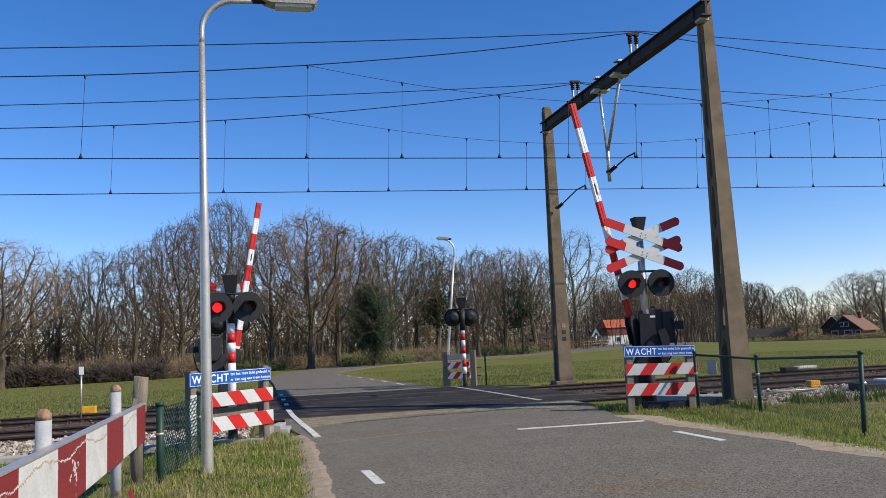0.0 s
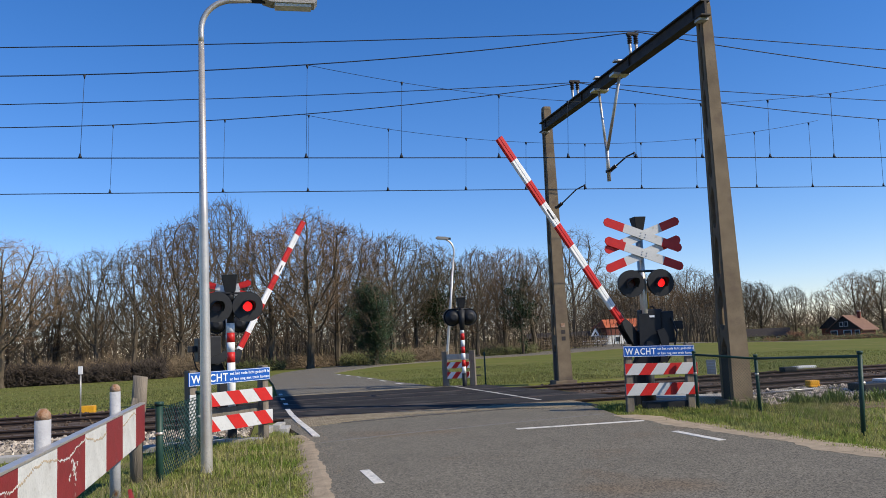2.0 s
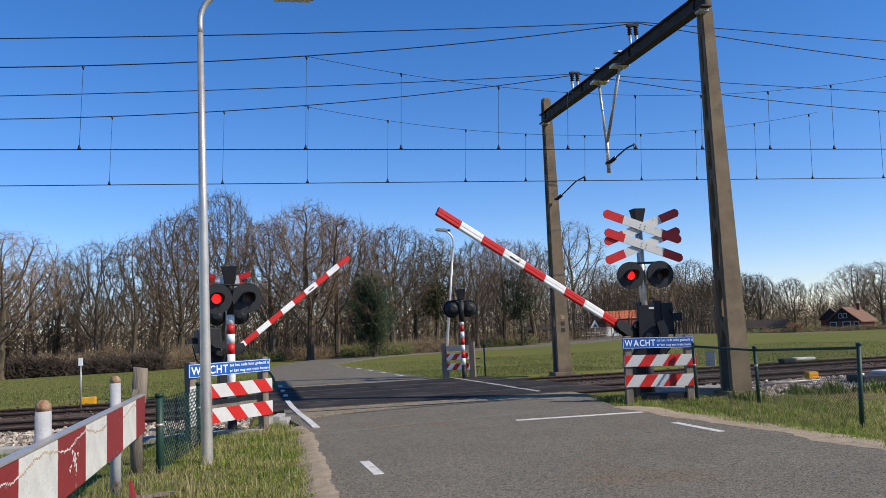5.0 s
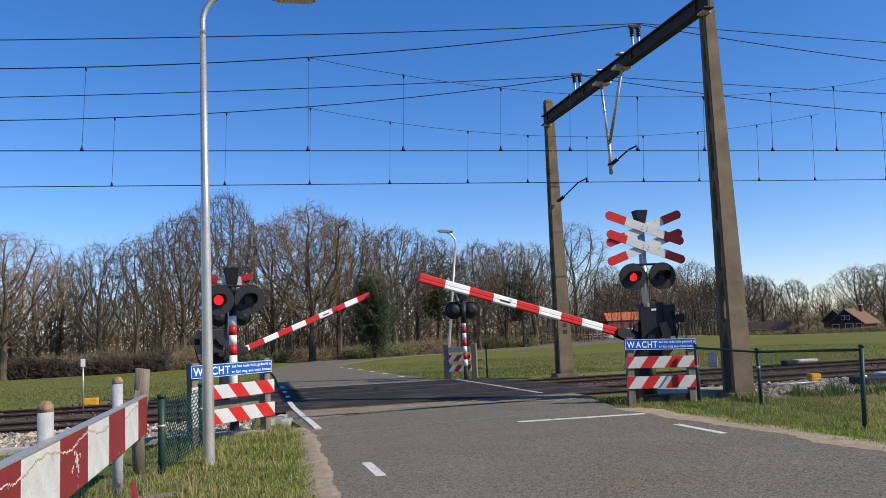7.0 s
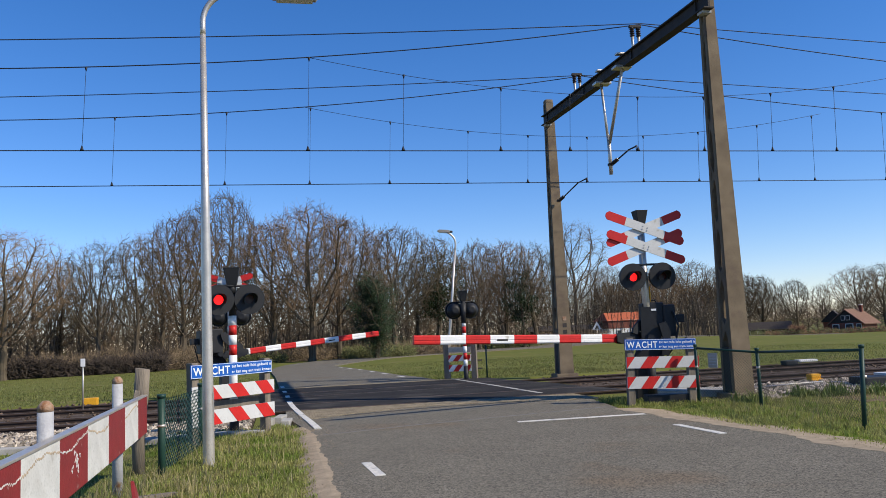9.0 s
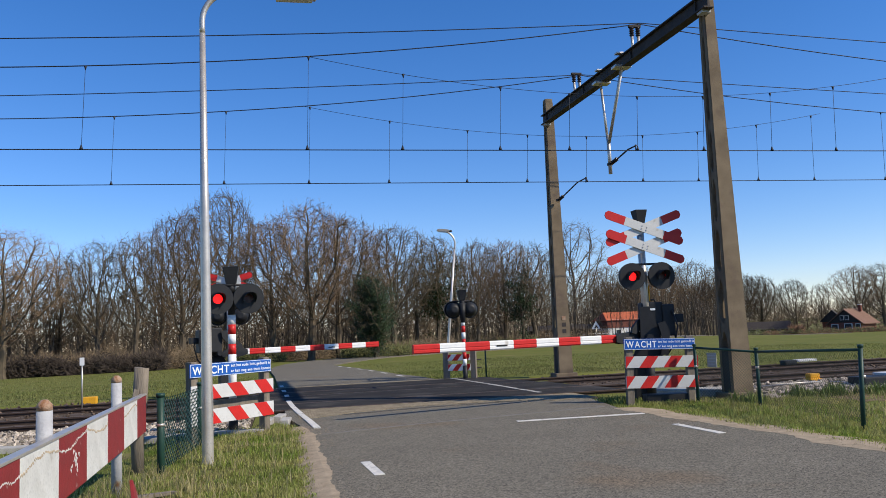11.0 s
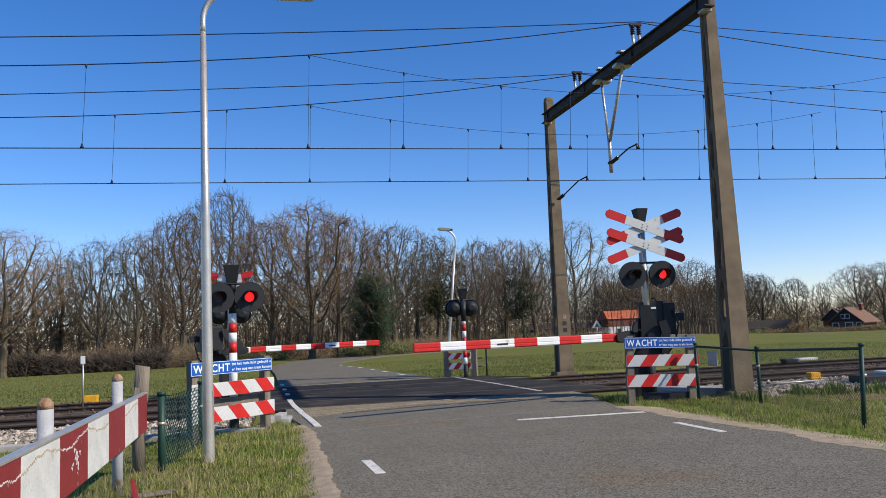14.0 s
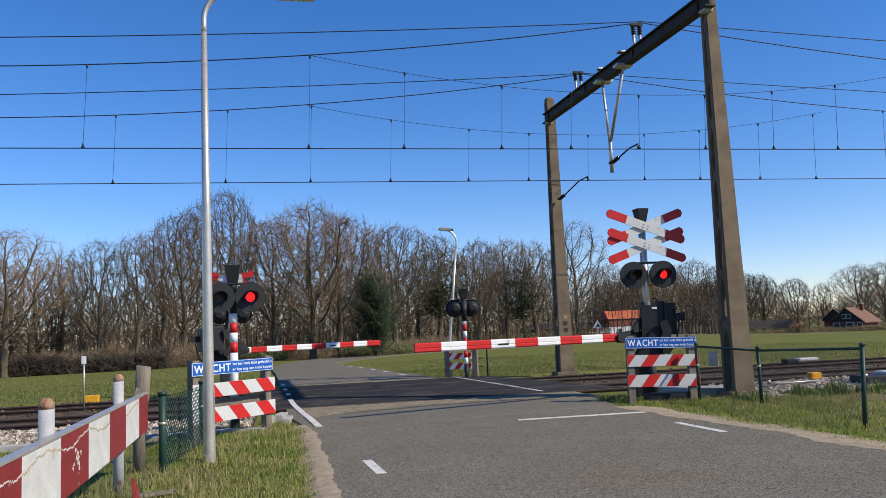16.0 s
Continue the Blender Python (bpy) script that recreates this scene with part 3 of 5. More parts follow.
near_mast = lattice_mast("portal_mast", MAST_X + 0.115, NEAR_Y + 0.2, 7.9, 0.43, 0.228, 0.43, 0.23, "brown concrete portal mast with ribbed openings, beside the fence")
far_mast = lattice_mast("portal_mast", MAST_X - 0.06, FAR_Y + 0.15, 8.5, 0.45, 0.25, 0.46, 0.26, "brown concrete portal mast behind the tracks")
for z in (1.35, 1.55, 1.75):
    part("mark", box(bmesh.new(), (0.12, 0.01, 0.12), (0.02, -0.216, z)), STEELDARK if z < 1.7 else RUST, far_mast, "small dark identification mark")

b0, b1 = Vector((MAST_X - 0.05, NEAR_Y - 0.18, BEAM_NEAR + 0.05)), Vector((MAST_X - 0.22, FAR_Y + 0.15, BEAM_FAR - 0.05))
span = (b1 - b0).length
beam_pose = Matrix.Translation(b0) @ (b1 - b0).to_track_quat("Y", "Z").to_matrix().to_4x4()
beam = thing("portal_beam", beam_pose, "dark riveted steel beam spanning both tracks", "catenary beam")
for name, size, at in (("web", (0.05, span, 0.26), (0, span / 2, 0)), ("flange", (0.2, span, 0.03), (0, span / 2, 0.14)), ("flange", (0.22, span, 0.03), (0, span / 2, -0.14))):
    part(name, box(bmesh.new(), size, at, None, 0.006), STEELDARK, beam)
for k in range(4):
    part("stiffener", box(bmesh.new(), (0.13, 0.02, 0.255), (0, 0.4 + k * (span - 0.8) / 3, 0)), STEELDARK, beam)
for y in (0.22, span - 0.2):
    part("bearing_plate", box(bmesh.new(), (0.2, 0.2, 0.06), (0.02, y, -0.18), None, 0.01), GALVPOST, beam, "pale steel bearing plate")

CONTACT_Z, TRACK_Y = 5.56, [RAILS[0] + GAUGE / 2, RAILS[2] + GAUGE / 2]
for i, ty in enumerate(TRACK_Y):
    z = BEAM_NEAR + (BEAM_FAR - BEAM_NEAR) * (ty - NEAR_Y) / (FAR_Y - NEAR_Y) + 0.2
    ins = thing("insulator_pair", pose(8.36, ty - 0.35, z), "two dark insulators on pale posts on the beam", "insulator", "insulators on the beam")
    for dx in (-0.1, 0.1):
        part("post", bar((dx * 0.8, 0, -0.08), (dx * 0.8, 0, 0.3), 0.035), GALV, ins)
        bm = bmesh.new()
        for k in range(4):
            tube(bm, [(dx * 0.8, 0, 0.3 + k * 0.055), (dx * 0.8, 0, 0.33 + k * 0.055), (dx * 0.8, 0, 0.355 + k * 0.055)], [0.035, 0.065, 0.035], 12)
        part("insulator", bm, INSULATOR, ins, "dark brown ribbed insulator")
    part("clamp", box(bmesh.new(), (0.3, 0.08, 0.06), (0, 0, 0.55), None, 0.01), STEELDARK, ins)

# registration strut hanging from the beam between the tracks
hang = thing("registration_strut", pose(MAST_X - 0.2, 17.95, 0), "pale steel struts meeting below the beam, holding an arm", "registration strut")
part("strut", bar((-0.02, 0.62, 7.6), (0.0, 0.45, 6.0), 0.035, 0.035, 8), GALV, hang)
part("strut", bar((0.02, -0.6, 7.6), (0.0, 0.38, 6.0), 0.04, 0.04, 8), GALV, hang)
part("hanger", bar((0.0, 0.42, 6.2), (0.0, 0.42, 5.2), 0.05, 0.05, 8), GALV, hang)
for y in (0.62, -0.62):
    part("clamp_plate", box(bmesh.new(), (0.42, 0.26, 0.06), (0, y, 7.61), None, 0.01), GALV, hang)
    part("clamp_plate", box(bmesh.new(), (0.26, 0.16, 0.04), (0, y, 7.95), None, 0.01), GALV, hang)


def steady_arm(name, x, y, z, rz, dx, dz):
    a = thing(name, pose(x, y, z, 0, 0, rz), "steady arm with a dark insulator holding the contact wire", "steady arm", "steady arms")
    bm = bmesh.new()
    for k in range(4):
        tube(bm, [(0.08 + k * 0.06, 0, 0.01 + k * 0.015), (0.11 + k * 0.06, 0, 0.018 + k * 0.015), (0.14 + k * 0.06, 0, 0.026 + k * 0.015)], [0.03, 0.055, 0.03], 10)
    part("insulator", bm, INSULATOR, a)
    part("arm", tube(bmesh.new(), [(0.0, 0, 0), (0.3, 0, 0.06), (dx * 0.7, 0, dz * 0.9), (dx, 0, dz)], [0.02] * 4, 8), STEELDARK, a)
    part("drop", bar((dx * 0.97, 0, dz + 0.03), (dx * 0.97, 0, dz - 0.13), 0.012, 0.012, 6), STEELDARK, a)
    part("bracket", box(bmesh.new(), (0.12, 0.1, 0.07), (0, 0, 0), None, 0.01), STEELDARK, a)


steady_arm("steady_arm", MAST_X - 0.2, 18.37, 5.45, -78, 1.1, 0.22)
steady_arm("steady_arm", MAST_X - 0.02, FAR_Y - 0.17, 5.3, -80, 1.68, 0.36)


def sagging(name, points, r, label, n=6):
    return single(name, tube(bmesh.new(), points, [r] * len(points), n), WIRE, label, "overhead wire", "overhead wires")


SUPPORT_X, SUPPORT_Z = 8.65, 8.7


def feeder(x):
    d = min(abs(x - SUPPORT_X), 31.0) if x < SUPPORT_X else 0.6 * min(abs(x - SUPPORT_X), 31.0)
    return SUPPORT_Z - 0.075 * d + 0.0012 * d * d


def messenger(x):
    d = abs(x - SUPPORT_X)
    d = d if d < 36 else 72 - min(d, 72)
    return SUPPORT_Z - (0.165 * d - 0.0046 * d * d) * (1.0 if x < SUPPORT_X else 0.84)


def stitch(x):
    return 6.88 + 0.0125 * (x - 8.6) ** 2


for i, (ty, hangers) in enumerate(zip(TRACK_Y, ((-8.6, -4.07, 0.58, 2.7, 4.98, 6.67, 8.39, 10.13, 11.98, 13.79, 15.5, 18.0), (-7.4, -4.26, -1.47, 0.73, 2.89, 5.08, 6.83, 8.61, 10.36, 12.13, 14.1, 16.0, 18.5)))):
    sagging("contact_wire", [(x, ty, CONTACT_Z - 0.012) for x in (-160, -80, -40, -20, 0, 8, 20, 40, 80, 160)], 0.011, "taut dark contact wire over the track")
    sagging("carrying_cable", [(SUPPORT_X + k, ty, messenger(SUPPORT_X + k)) for k in range(-36, 37)], 0.012, "slack carrying cable above the contact wire")
    sagging("feeder_wire", [(SUPPORT_X + k * 2, ty - 0.06, feeder(SUPPORT_X + k * 2)) for k in range(-30, 31)], 0.011, "long feeder wire over the tracks")
    sagging("stitch_wire", [(0.6 + k * 0.51, ty, stitch(0.6 + k * 0.51)) for k in range(32)], 0.006, "thin stitch wire hung from the carrying cable", 5)
    for x in hangers:
        z = stitch(x) if 0.58 < x < 16.5 else messenger(x)
        d = thing("dropper", pose(x, ty, CONTACT_Z), "thin dropper wire with small clamps", "dropper", "droppers of the overhead line")
        part("wire", bar((0, 0, 0), (0.08, 0, z - CONTACT_Z), 0.0055, 0.0055, 4), WIRE, d)
        part("clamp", tube(bmesh.new(), [(0, 0, -0.01), (0, 0, 0.02), (0, 0, 0.1)], [0.045, 0.035, 0.008], 6), WIRE, d)
        part("clamp", tube(bmesh.new(), [(0.08, 0, z - CONTACT_Z - 0.09), (0.08, 0, z - CONTACT_Z)], [0.008, 0.035], 6), WIRE, d)


# ---- signals and barriers ----
def disc(bm, r, y0, y1, n=40, hole=0.0):
    """A round plate facing -y, with an opening if asked."""
    rings = []
    for y in (y0, y1):
        rings.append([bm.verts.new((r * math.cos(k * 2 * math.pi / n), y, r * math.sin(k * 2 * math.pi / n))) for k in range(n)])
        if hole:
            rings.append([bm.verts.new((hole * math.cos(k * 2 * math.pi / n), y, hole * math.sin(k * 2 * math.pi / n))) for k in range(n)])
    for k in range(n):
        j = (k + 1) % n
        if hole:
            fo, fi, bo, bi = rings
            bm.faces.new((fo[k], fo[j], fi[j], fi[k]))
            bm.faces.new((bo[j], bo[k], bi[k], bi[j]))
            bm.faces.new((fo[j], fo[k], bo[k], bo[j]))
            bm.faces.new((fi[k], fi[j], bi[j], bi[k]))
        else:
            bm.faces.new((rings[0][j], rings[0][k], rings[1][k], rings[1][j]))
    if not hole:
        bm.faces.new(rings[0])
        bm.faces.new(rings[1][::-1])
    return bm


def hood(bm, r, depth):
    """A sun shield: the upper part of a tube in front of the lens, longest on top."""
    n = 18
    inner, outer = [], []
    for k in range(n + 1):
        a = radians(-35) + (math.pi + radians(70)) * k / n
        reach = depth * (0.35 + 0.65 * max(0, math.sin(a)))
        for lst, rr in ((inner, r), (outer, r + 0.008)):
            lst.append((bm.verts.new((rr * math.cos(a), 0, rr * math.sin(a))), bm.verts.new((rr * math.cos(a), -reach, rr * math.sin(a) - 0.02))))
    for lst in (inner, outer):
        for (a, b), (c, d) in zip(lst, lst[1:]):
            bm.faces.new((a, b, d, c)).smooth = True
    for (a, b), (c, d) in zip(zip([p[1] for p in inner], [p[1] for p in outer]), list(zip([p[1] for p in inner], [p[1] for p in outer]))[1:]):
        bm.faces.new((a, b, d, c))
    return bm


FLASH_DISCS = {"left": [], "right": []}


def light_pair(signal, z, gap, r, lit, reach=0.13, rz=0.0, y0=-0.2):
    """Two round black signal heads beside the mast; an added dark disc hides each lit lens between flashes."""
    part("crossbar", tube(bmesh.new(), [Matrix.Rotation(rz, 3, "Z") @ Vector((x, -0.06, z + r * 0.92)) for x in (-gap * 0.5, 0, gap * 0.5)], [0.022] * 3, 8), BLACK, signal)
    for side, sx in (("left", -1), ("right", 1)):
        at = Matrix.Rotation(rz, 4, "Z") @ Matrix.Translation((sx * gap / 2, y0, z))
        head = part("signal_head", disc(bmesh.new(), r, -0.012, 0.02, 40, r * 0.32), BLACK, signal, "round black signal backboard", at)
        part("housing", tube(bmesh.new(), [(0, 0.06, 0), (0, 0.16, 0), (0, 0.27, -0.0), (0, 0.3, 0)], [r * 0.82, r * 0.8, r * 0.5, r * 0.3], 24), BLACK, head)
        part("hood", hood(bmesh.new(), r * 0.42, 0.3), BLACK, head)
        part("rim", disc(bmesh.new(), r * 1.0, 0.02, 0.06, 40, r * 0.93), BLACK, head)
        lens = part("lens", disc(bmesh.new(), r * 0.37, 0.042, 0.055, 28), LENSLIT if lit else LENSDARK, head, "round red lamp lens")
        if lit:
            # the lens always glows; this added disc stands in for switching it off
            sh = part("shutter", disc(bmesh.new(), r * 0.33, 0.026, 0.034, 28), LENSDARK, head, "added dark red disc that hides the lit lens between flashes")
            FLASH_DISCS[side].append((sh, r * 0.66))
        else:
            part("glass", disc(bmesh.new(), r * 0.36, 0.022, 0.03, 28), LENSDARK, head)


def horn(signal, z, s=1.0):
    """The bell housing on top: a flared square funnel on a short neck."""
    bm = bmesh.new()
    lo, hi = 0.075 * s, 0.125 * s
    a = [bm.verts.new(p) for p in ((-lo, -lo, z + 0.12), (lo, -lo, z + 0.12), (lo, lo, z + 0.12), (-lo, lo, z + 0.12))]
    b = [bm.verts.new(p) for p in ((-hi, -hi, z + 0.4 * s), (hi, -hi, z + 0.4 * s), (hi, hi, z + 0.4 * s), (-hi, hi, z + 0.4 * s))]
    bm.faces.new(a[::-1]), bm.faces.new(b)
    for k in range(4):
        bm.faces.new((a[k], a[(k + 1) % 4], b[(k + 1) % 4], b[k]))
    bmesh.ops.bevel(bm, geom=bm.edges[:], offset=0.008, segments=1, affect="EDGES")
    part("horn", bm, BLACK, signal, "black flared bell horn")
    part("horn_neck", bar((0, 0, z - 0.02), (0, 0, z + 0.13), 0.065, 0.075, 14), BLACK, signal)


def crossbuck(signal, z, half, lean, gap=0.41, y=-0.11, rz=0.0):
    """Two St Andrew's crosses of white planks with red ends, one above the other."""
    turn = Matrix.Rotation(rz, 4, "Z")
    for zz in (z, z - gap):
        for k, s in enumerate((1, -1)):
            a = radians(lean) * s
            m = turn @ Matrix.Translation((0, y + 0.035 * k, zz)) @ Matrix.Rotation(a, 4, "Y")
            w = 0.085
            plank = part("plank", prism(bmesh.new(), [(-half * 0.5, -w), (half * 0.5, -w), (half * 0.5, w), (-half * 0.5, w)], 0.022), BOARDWHITE, signal, "white cross plank", m)
            for e in (-1, 1):
                pts = [(e * half * 0.502, -w), (e * (half - 0.05), -w), (e * half, -w * 0.4), (e * half, w * 0.4), (e * (half - 0.05), w), (e * half * 0.502, w)]
                part("red_end", prism(bmesh.new(), pts, 0.022), RED, plank, "red pointed plank end")
            if k == 0:
                for bx in (-0.05, 0.05):
                    for bz in (-0.03, 0.03):
                        part("bolt", bar((bx, -0.012, bz), (bx, 0.002, bz), 0.012, 0.012, 8), GALV, plank)


def banded_mast(signal, z0, z1, r, band, first=0, dark_to=0.35):
    part("base", bar((0, 0, -0.15), (0, 0, dark_to), r * 1.15, r * 1.15, 16), BLACK, signal, "black mast foot")
    z, k = dark_to, first
    while z < z1 - 0.01:
        top = min(z + band, z1)
        part("band", bar((0, 0, z), (0, 0, top), r, r, 18), WHITE if k % 2 else RED, signal, "white band" if k % 2 else "red band")
        z, k = top, k + 1


def machine(x, y, rz, label, group):
    """The barrier drive: a black cabinet on a pedestal, with side plates and a bracket."""
    mm = thing("barrier", pose(x, y, -0.05, 0, 0, rz), label, "barrier", group)
    part("pedestal", box(bmesh.new(), (0.26, 0.26, 0.85), (0.0, 0, 0.4), None, 0.02), BLACK, mm)
    part("cabinet", box(bmesh.new(), (0.42, 0.36, 0.66), (0.3, 0.03, 1.55), None, 0.035), BLACK, mm, "black cabinet with rounded edges")
    part("cabinet", box(bmesh.new(), (0.24, 0.42, 0.62), (0.6, 0.03, 1.52), None, 0.03), BLACK, mm, "black rear cabinet")
    part("side_plate", prism(bmesh.new(), [(-0.3, 0.75), (0.34, 0.75), (0.3, 1.3), (0.12, 1.8), (-0.06, 1.8), (-0.08, 1.2)], 0.05, Matrix.Translation((0.1, -0.2, 0))), BLACK, mm)
    part("crank", prism(bmesh.new(), [(0.32, 0.85), (0.46, 0.85), (0.52, 1.3), (0.44, 1.5), (0.3, 1.46), (0.36, 1.2)], 0.06, Matrix.Translation((0.05, -0.3, 0))), BLACK, mm)
    part("axle", bar((0.18, -0.34, 1.19), (0.18, 0.3, 1.19), 0.07, 0.07, 16), BLACK, mm)
    part("connector_box", box(bmesh.new(), (0.2, 0.16, 0.16), (0.82, 0.0, 1.55), None, 0.015), BLACK, mm)
    part("lid_handle", tube(bmesh.new(), [(0.2, 0.0, 1.88), (0.22, 0, 1.93), (0.38, 0, 1.93), (0.4, 0, 1.88)], [0.015] * 4, 8), BLACK, mm)
    part("type_plate", box(bmesh.new(), (0.1, 0.01, 0.04), (0.3, -0.16, 1.74)), LETTER, mm, "small pale type plate")
    part("cable", tube(bmesh.new(), [(0.66, -0.2, 1.7), (0.74, -0.26, 1.4), (0.66, -0.22, 1.05), (0.5, -0.12, 0.8)], [0.018] * 4, 8), BLACK, mm)
    return mm


def boom(barrier, at, az, length, start, band):
    """A barrier arm along its local x axis: a black forked bracket that carries red and white sleeves."""
    h, d = 0.08, 0.035
    bm = bmesh.new()
    for s in (-1, 1):
        prism(bm, [(start + 0.03, -0.06), (start + 0.03, 0.06), (start - 0.1, 0.1), (0.05, 0.13), (-0.12, 0.02), (-0.02, -0.13), (start - 0.1, -0.1)], 0.03, Matrix.Translation((0, s * 0.075 - 0.015, 0)))
    box(bm, (0.16, 0.15, 0.12), (start - 0.12, 0, 0), None, 0.01)
    rest = barrier.matrix_basis.inverted() @ Matrix.Translation(at) @ Matrix.Rotation(az, 4, "Z")
    b = part("barrier_arm", bm, BLACK, barrier, "red and white barrier arm on a black fork", rest)
    x, k = length, 0
    prof = [(-d, -h * 0.75), (-d * 0.5, -h), (d * 0.5, -h), (d, -h * 0.75), (d, -h * 0.3), (d * 0.8, -h * 0.25), (d * 0.8, -h * 0.05), (d, 0), (d, h * 0.75), (d * 0.5, h), (-d * 0.5, h), (-d, h * 0.75), (-d, 0), (-d * 0.8, -h * 0.05), (-d * 0.8, -h * 0.25), (-d, -h * 0.3)]
    while x > start + 0.01:
        x0 = max(x - band, start)
        bm = bmesh.new()
        p = [bm.verts.new((x0, yy, zz)) for yy, zz in prof]
        q = [bm.verts.new((x, yy, zz)) for yy, zz in prof]
        bm.faces.new(p), bm.faces.new(q[::-1])
        for i in range(len(prof)):
            j = (i + 1) % len(prof)
            bm.faces.new((p[i], p[j], q[j], q[i]))
        part("sleeve", bm, WHITE if k % 2 else RED, b, "white reflective sleeve" if k % 2 else "red reflective sleeve")
        if k == 3:
            for sy in (-d - 0.003, d + 0.003):
                part("marking_plate", box(bmesh.new(), (band * 0.45, 0.006, 0.03), ((x + x0) / 2, sy, -h * 0.12)), BLACK, b, "small dark marking plate")
        x, k = x0, k + 1
    part("lifting_arm", prism(bmesh.new(), [(0.16, 0.08), (0.26, 0.1), (0.24, 0.2), (0.1, 0.34), (-0.06, 0.42), (-0.2, 0.6), (-0.34, 0.58), (-0.3, 0.4), (-0.12, 0.2), (0.04, 0.16)], 0.05, Matrix.Translation((0, 0.09, 0))), BLACK, b, "black curved lifting arm")
    part("counter_arm", prism(bmesh.new(), [(0.0, -0.08), (0.05, 0.1), (-0.2, 0.08), (-0.34, -0.02), (-0.3, -0.12), (-0.15, -0.1)], 0.1, Matrix.Translation((0, 0.1, 0))), BLACK, b, "black counterweight arm")
    return b


SIG = {"near_east": (6.98, 14.55), "near_west": (-0.86, 13.63), "far_west": (-1.5, 22.7), "far_east": (5.33, 23.64)}

x, y = SIG["near_east"]
sig = thing("crossing_signal", pose(x, y, -0.05), "grey signal mast with twin crossbucks and two red lights", "crossing signal", "crossing signals")
part("mast", bar((0, 0, 0.9), (0, 0, 3.5), 0.075, 0.07, 20), GALV, sig, "pale grey mast")
part("base", bar((0, 0, -0.1), (0, 0, 0.95), 0.1, 0.09, 16), BLACK, sig)
part("reflector", box(bmesh.new(), (0.02, 0.03, 0.3), (0.08, -0.03, 2.05)), YELLOW, sig, "small yellow tag")
light_pair(sig, 2.39, 0.6, 0.265, True, rz=radians(-4))
horn(sig, 3.32)
crossbuck(sig, 3.34, 0.85, 20, 0.37, y=-0.2, rz=radians(0))
BARRIER_EAST = machine(x - 0.15, y + 0.14, -12, "black barrier drive with a red and white arm", "barriers")

x, y = SIG["near_west"]
sig = thing("crossing_signal", pose(x, y, -0.05), "red and white banded signal mast with two red lights", "crossing signal", "crossing signals")
part("base", bar((0, 0, -0.15), (0, 0, 0.45), 0.078, 0.075, 16), BLACK, sig, "black mast foot")
for k, (z0, z1) in enumerate(((0.45, 1.27), (1.27, 1.44), (1.44, 1.6), (1.6, 1.76), (1.76, 1.92))):
    part("band", bar((0, 0, z0), (0, 0, z1), 0.065, 0.065, 18), RED if k % 2 else WHITE, sig, "red band" if k % 2 else "white band")
part("upper_mast", bar((0, 0, 1.92), (0, 0, 2.35), 0.06, 0.06, 16), BLACK, sig)
light_pair(sig, 2.18, 0.5, 0.25, True, rz=radians(14), y0=-0.18)
horn(sig, 2.3, 1.05)

x, y = SIG["far_west"]
sig = thing("crossing_signal", pose(x, y, -0.05, 0, 0, 180), "signal mast behind the tracks, its lights facing away", "crossing signal", "crossing signals")
part("mast", bar((0, 0, 0), (0, 0, 3.4), 0.07, 0.065, 16), GALV, sig)
light_pair(sig, 2.2, 0.62, 0.26, False)
crossbuck(sig, 3.15, 0.66, 17, 0.42)
BARRIER_WEST = machine(x - 0.15, y - 0.1, 200, "black barrier drive with a red and white arm behind the tracks", "barriers")

x, y = SIG["far_east"]
sig = thing("crossing_signal", pose(x, y, -0.05, 0, 0, 180), "banded signal mast behind the tracks, its lights facing away", "crossing signal", "crossing signals")
banded_mast(sig, 0.0, 1.75, 0.06, 0.2, 1, 0.45)
part("upper_mast", bar((0, 0, 1.75), (0, 0, 2.35), 0.075, 0.11, 16), BLACK, sig)
light_pair(sig, 2.15, 0.52, 0.27, False)
horn(sig, 2.3, 1.1)

BOOM_EAST = boom(BARRIER_EAST, (6.842, 14.696, 1.145), radians(196.6), 4.94, 0.58, 0.5)
BOOM_WEST = boom(BARRIER_WEST, (-1.337, 22.312, 1.145), radians(22.8), 4.45, 0.3, 0.45)


# ---- warning boards ----
def glyphs(text, size, space=1.12):
    """The mesh of some words in the built-in font, slightly bold, starting at x = 0."""
    cu = bpy.data.curves.new("text", "FONT")
    cu.body, cu.size, cu.extrude, cu.space_character, cu.offset = text, size, 0.0012, space, size * 0.016
    tmp = bpy.data.objects.new("text", cu)
    scene.collection.objects.link(tmp)
    me = bpy.data.meshes.new_from_object(tmp.evaluated_get(bpy.context.evaluated_depsgraph_get()))
    bpy.data.objects.remove(tmp)
    first = min(v.co.x for v in me.vertices)
    me.transform(Matrix.Translation((-first, 0, 0)))
    me.materials.clear()
    me.materials.append(LETTER)
    return me, max(v.co.x for v in me.vertices)


def lettering(text, size, fit, m, parent):
    """A line of small words, joined, as wide as fit."""
    me, wide = glyphs(text, size)
    me.transform(Matrix.Diagonal((fit / wide, 1, 1, 1)))
    me.name = "lettering"
    ob = part("lettering", me, None, parent, "small white words", m)
    ob["kind"] = "stuff"
    return ob


def big_word(text, size, fit, m, parent):
    """A word of separate letters, as wide as fit."""
    made = [glyphs(ch, size) for ch in text]
    gap = size * 0.14
    scale = fit / (sum(w for _, w in made) + gap * (len(text) - 1))
    x = 0.0
    for me, w in made:
        me.transform(Matrix.Diagonal((scale, 1, 1, 1)))
        me.name = "letter"
        part("letter", me, None, parent, "", m @ Matrix.Translation((x, 0, 0)))
        x += (w + gap) * scale


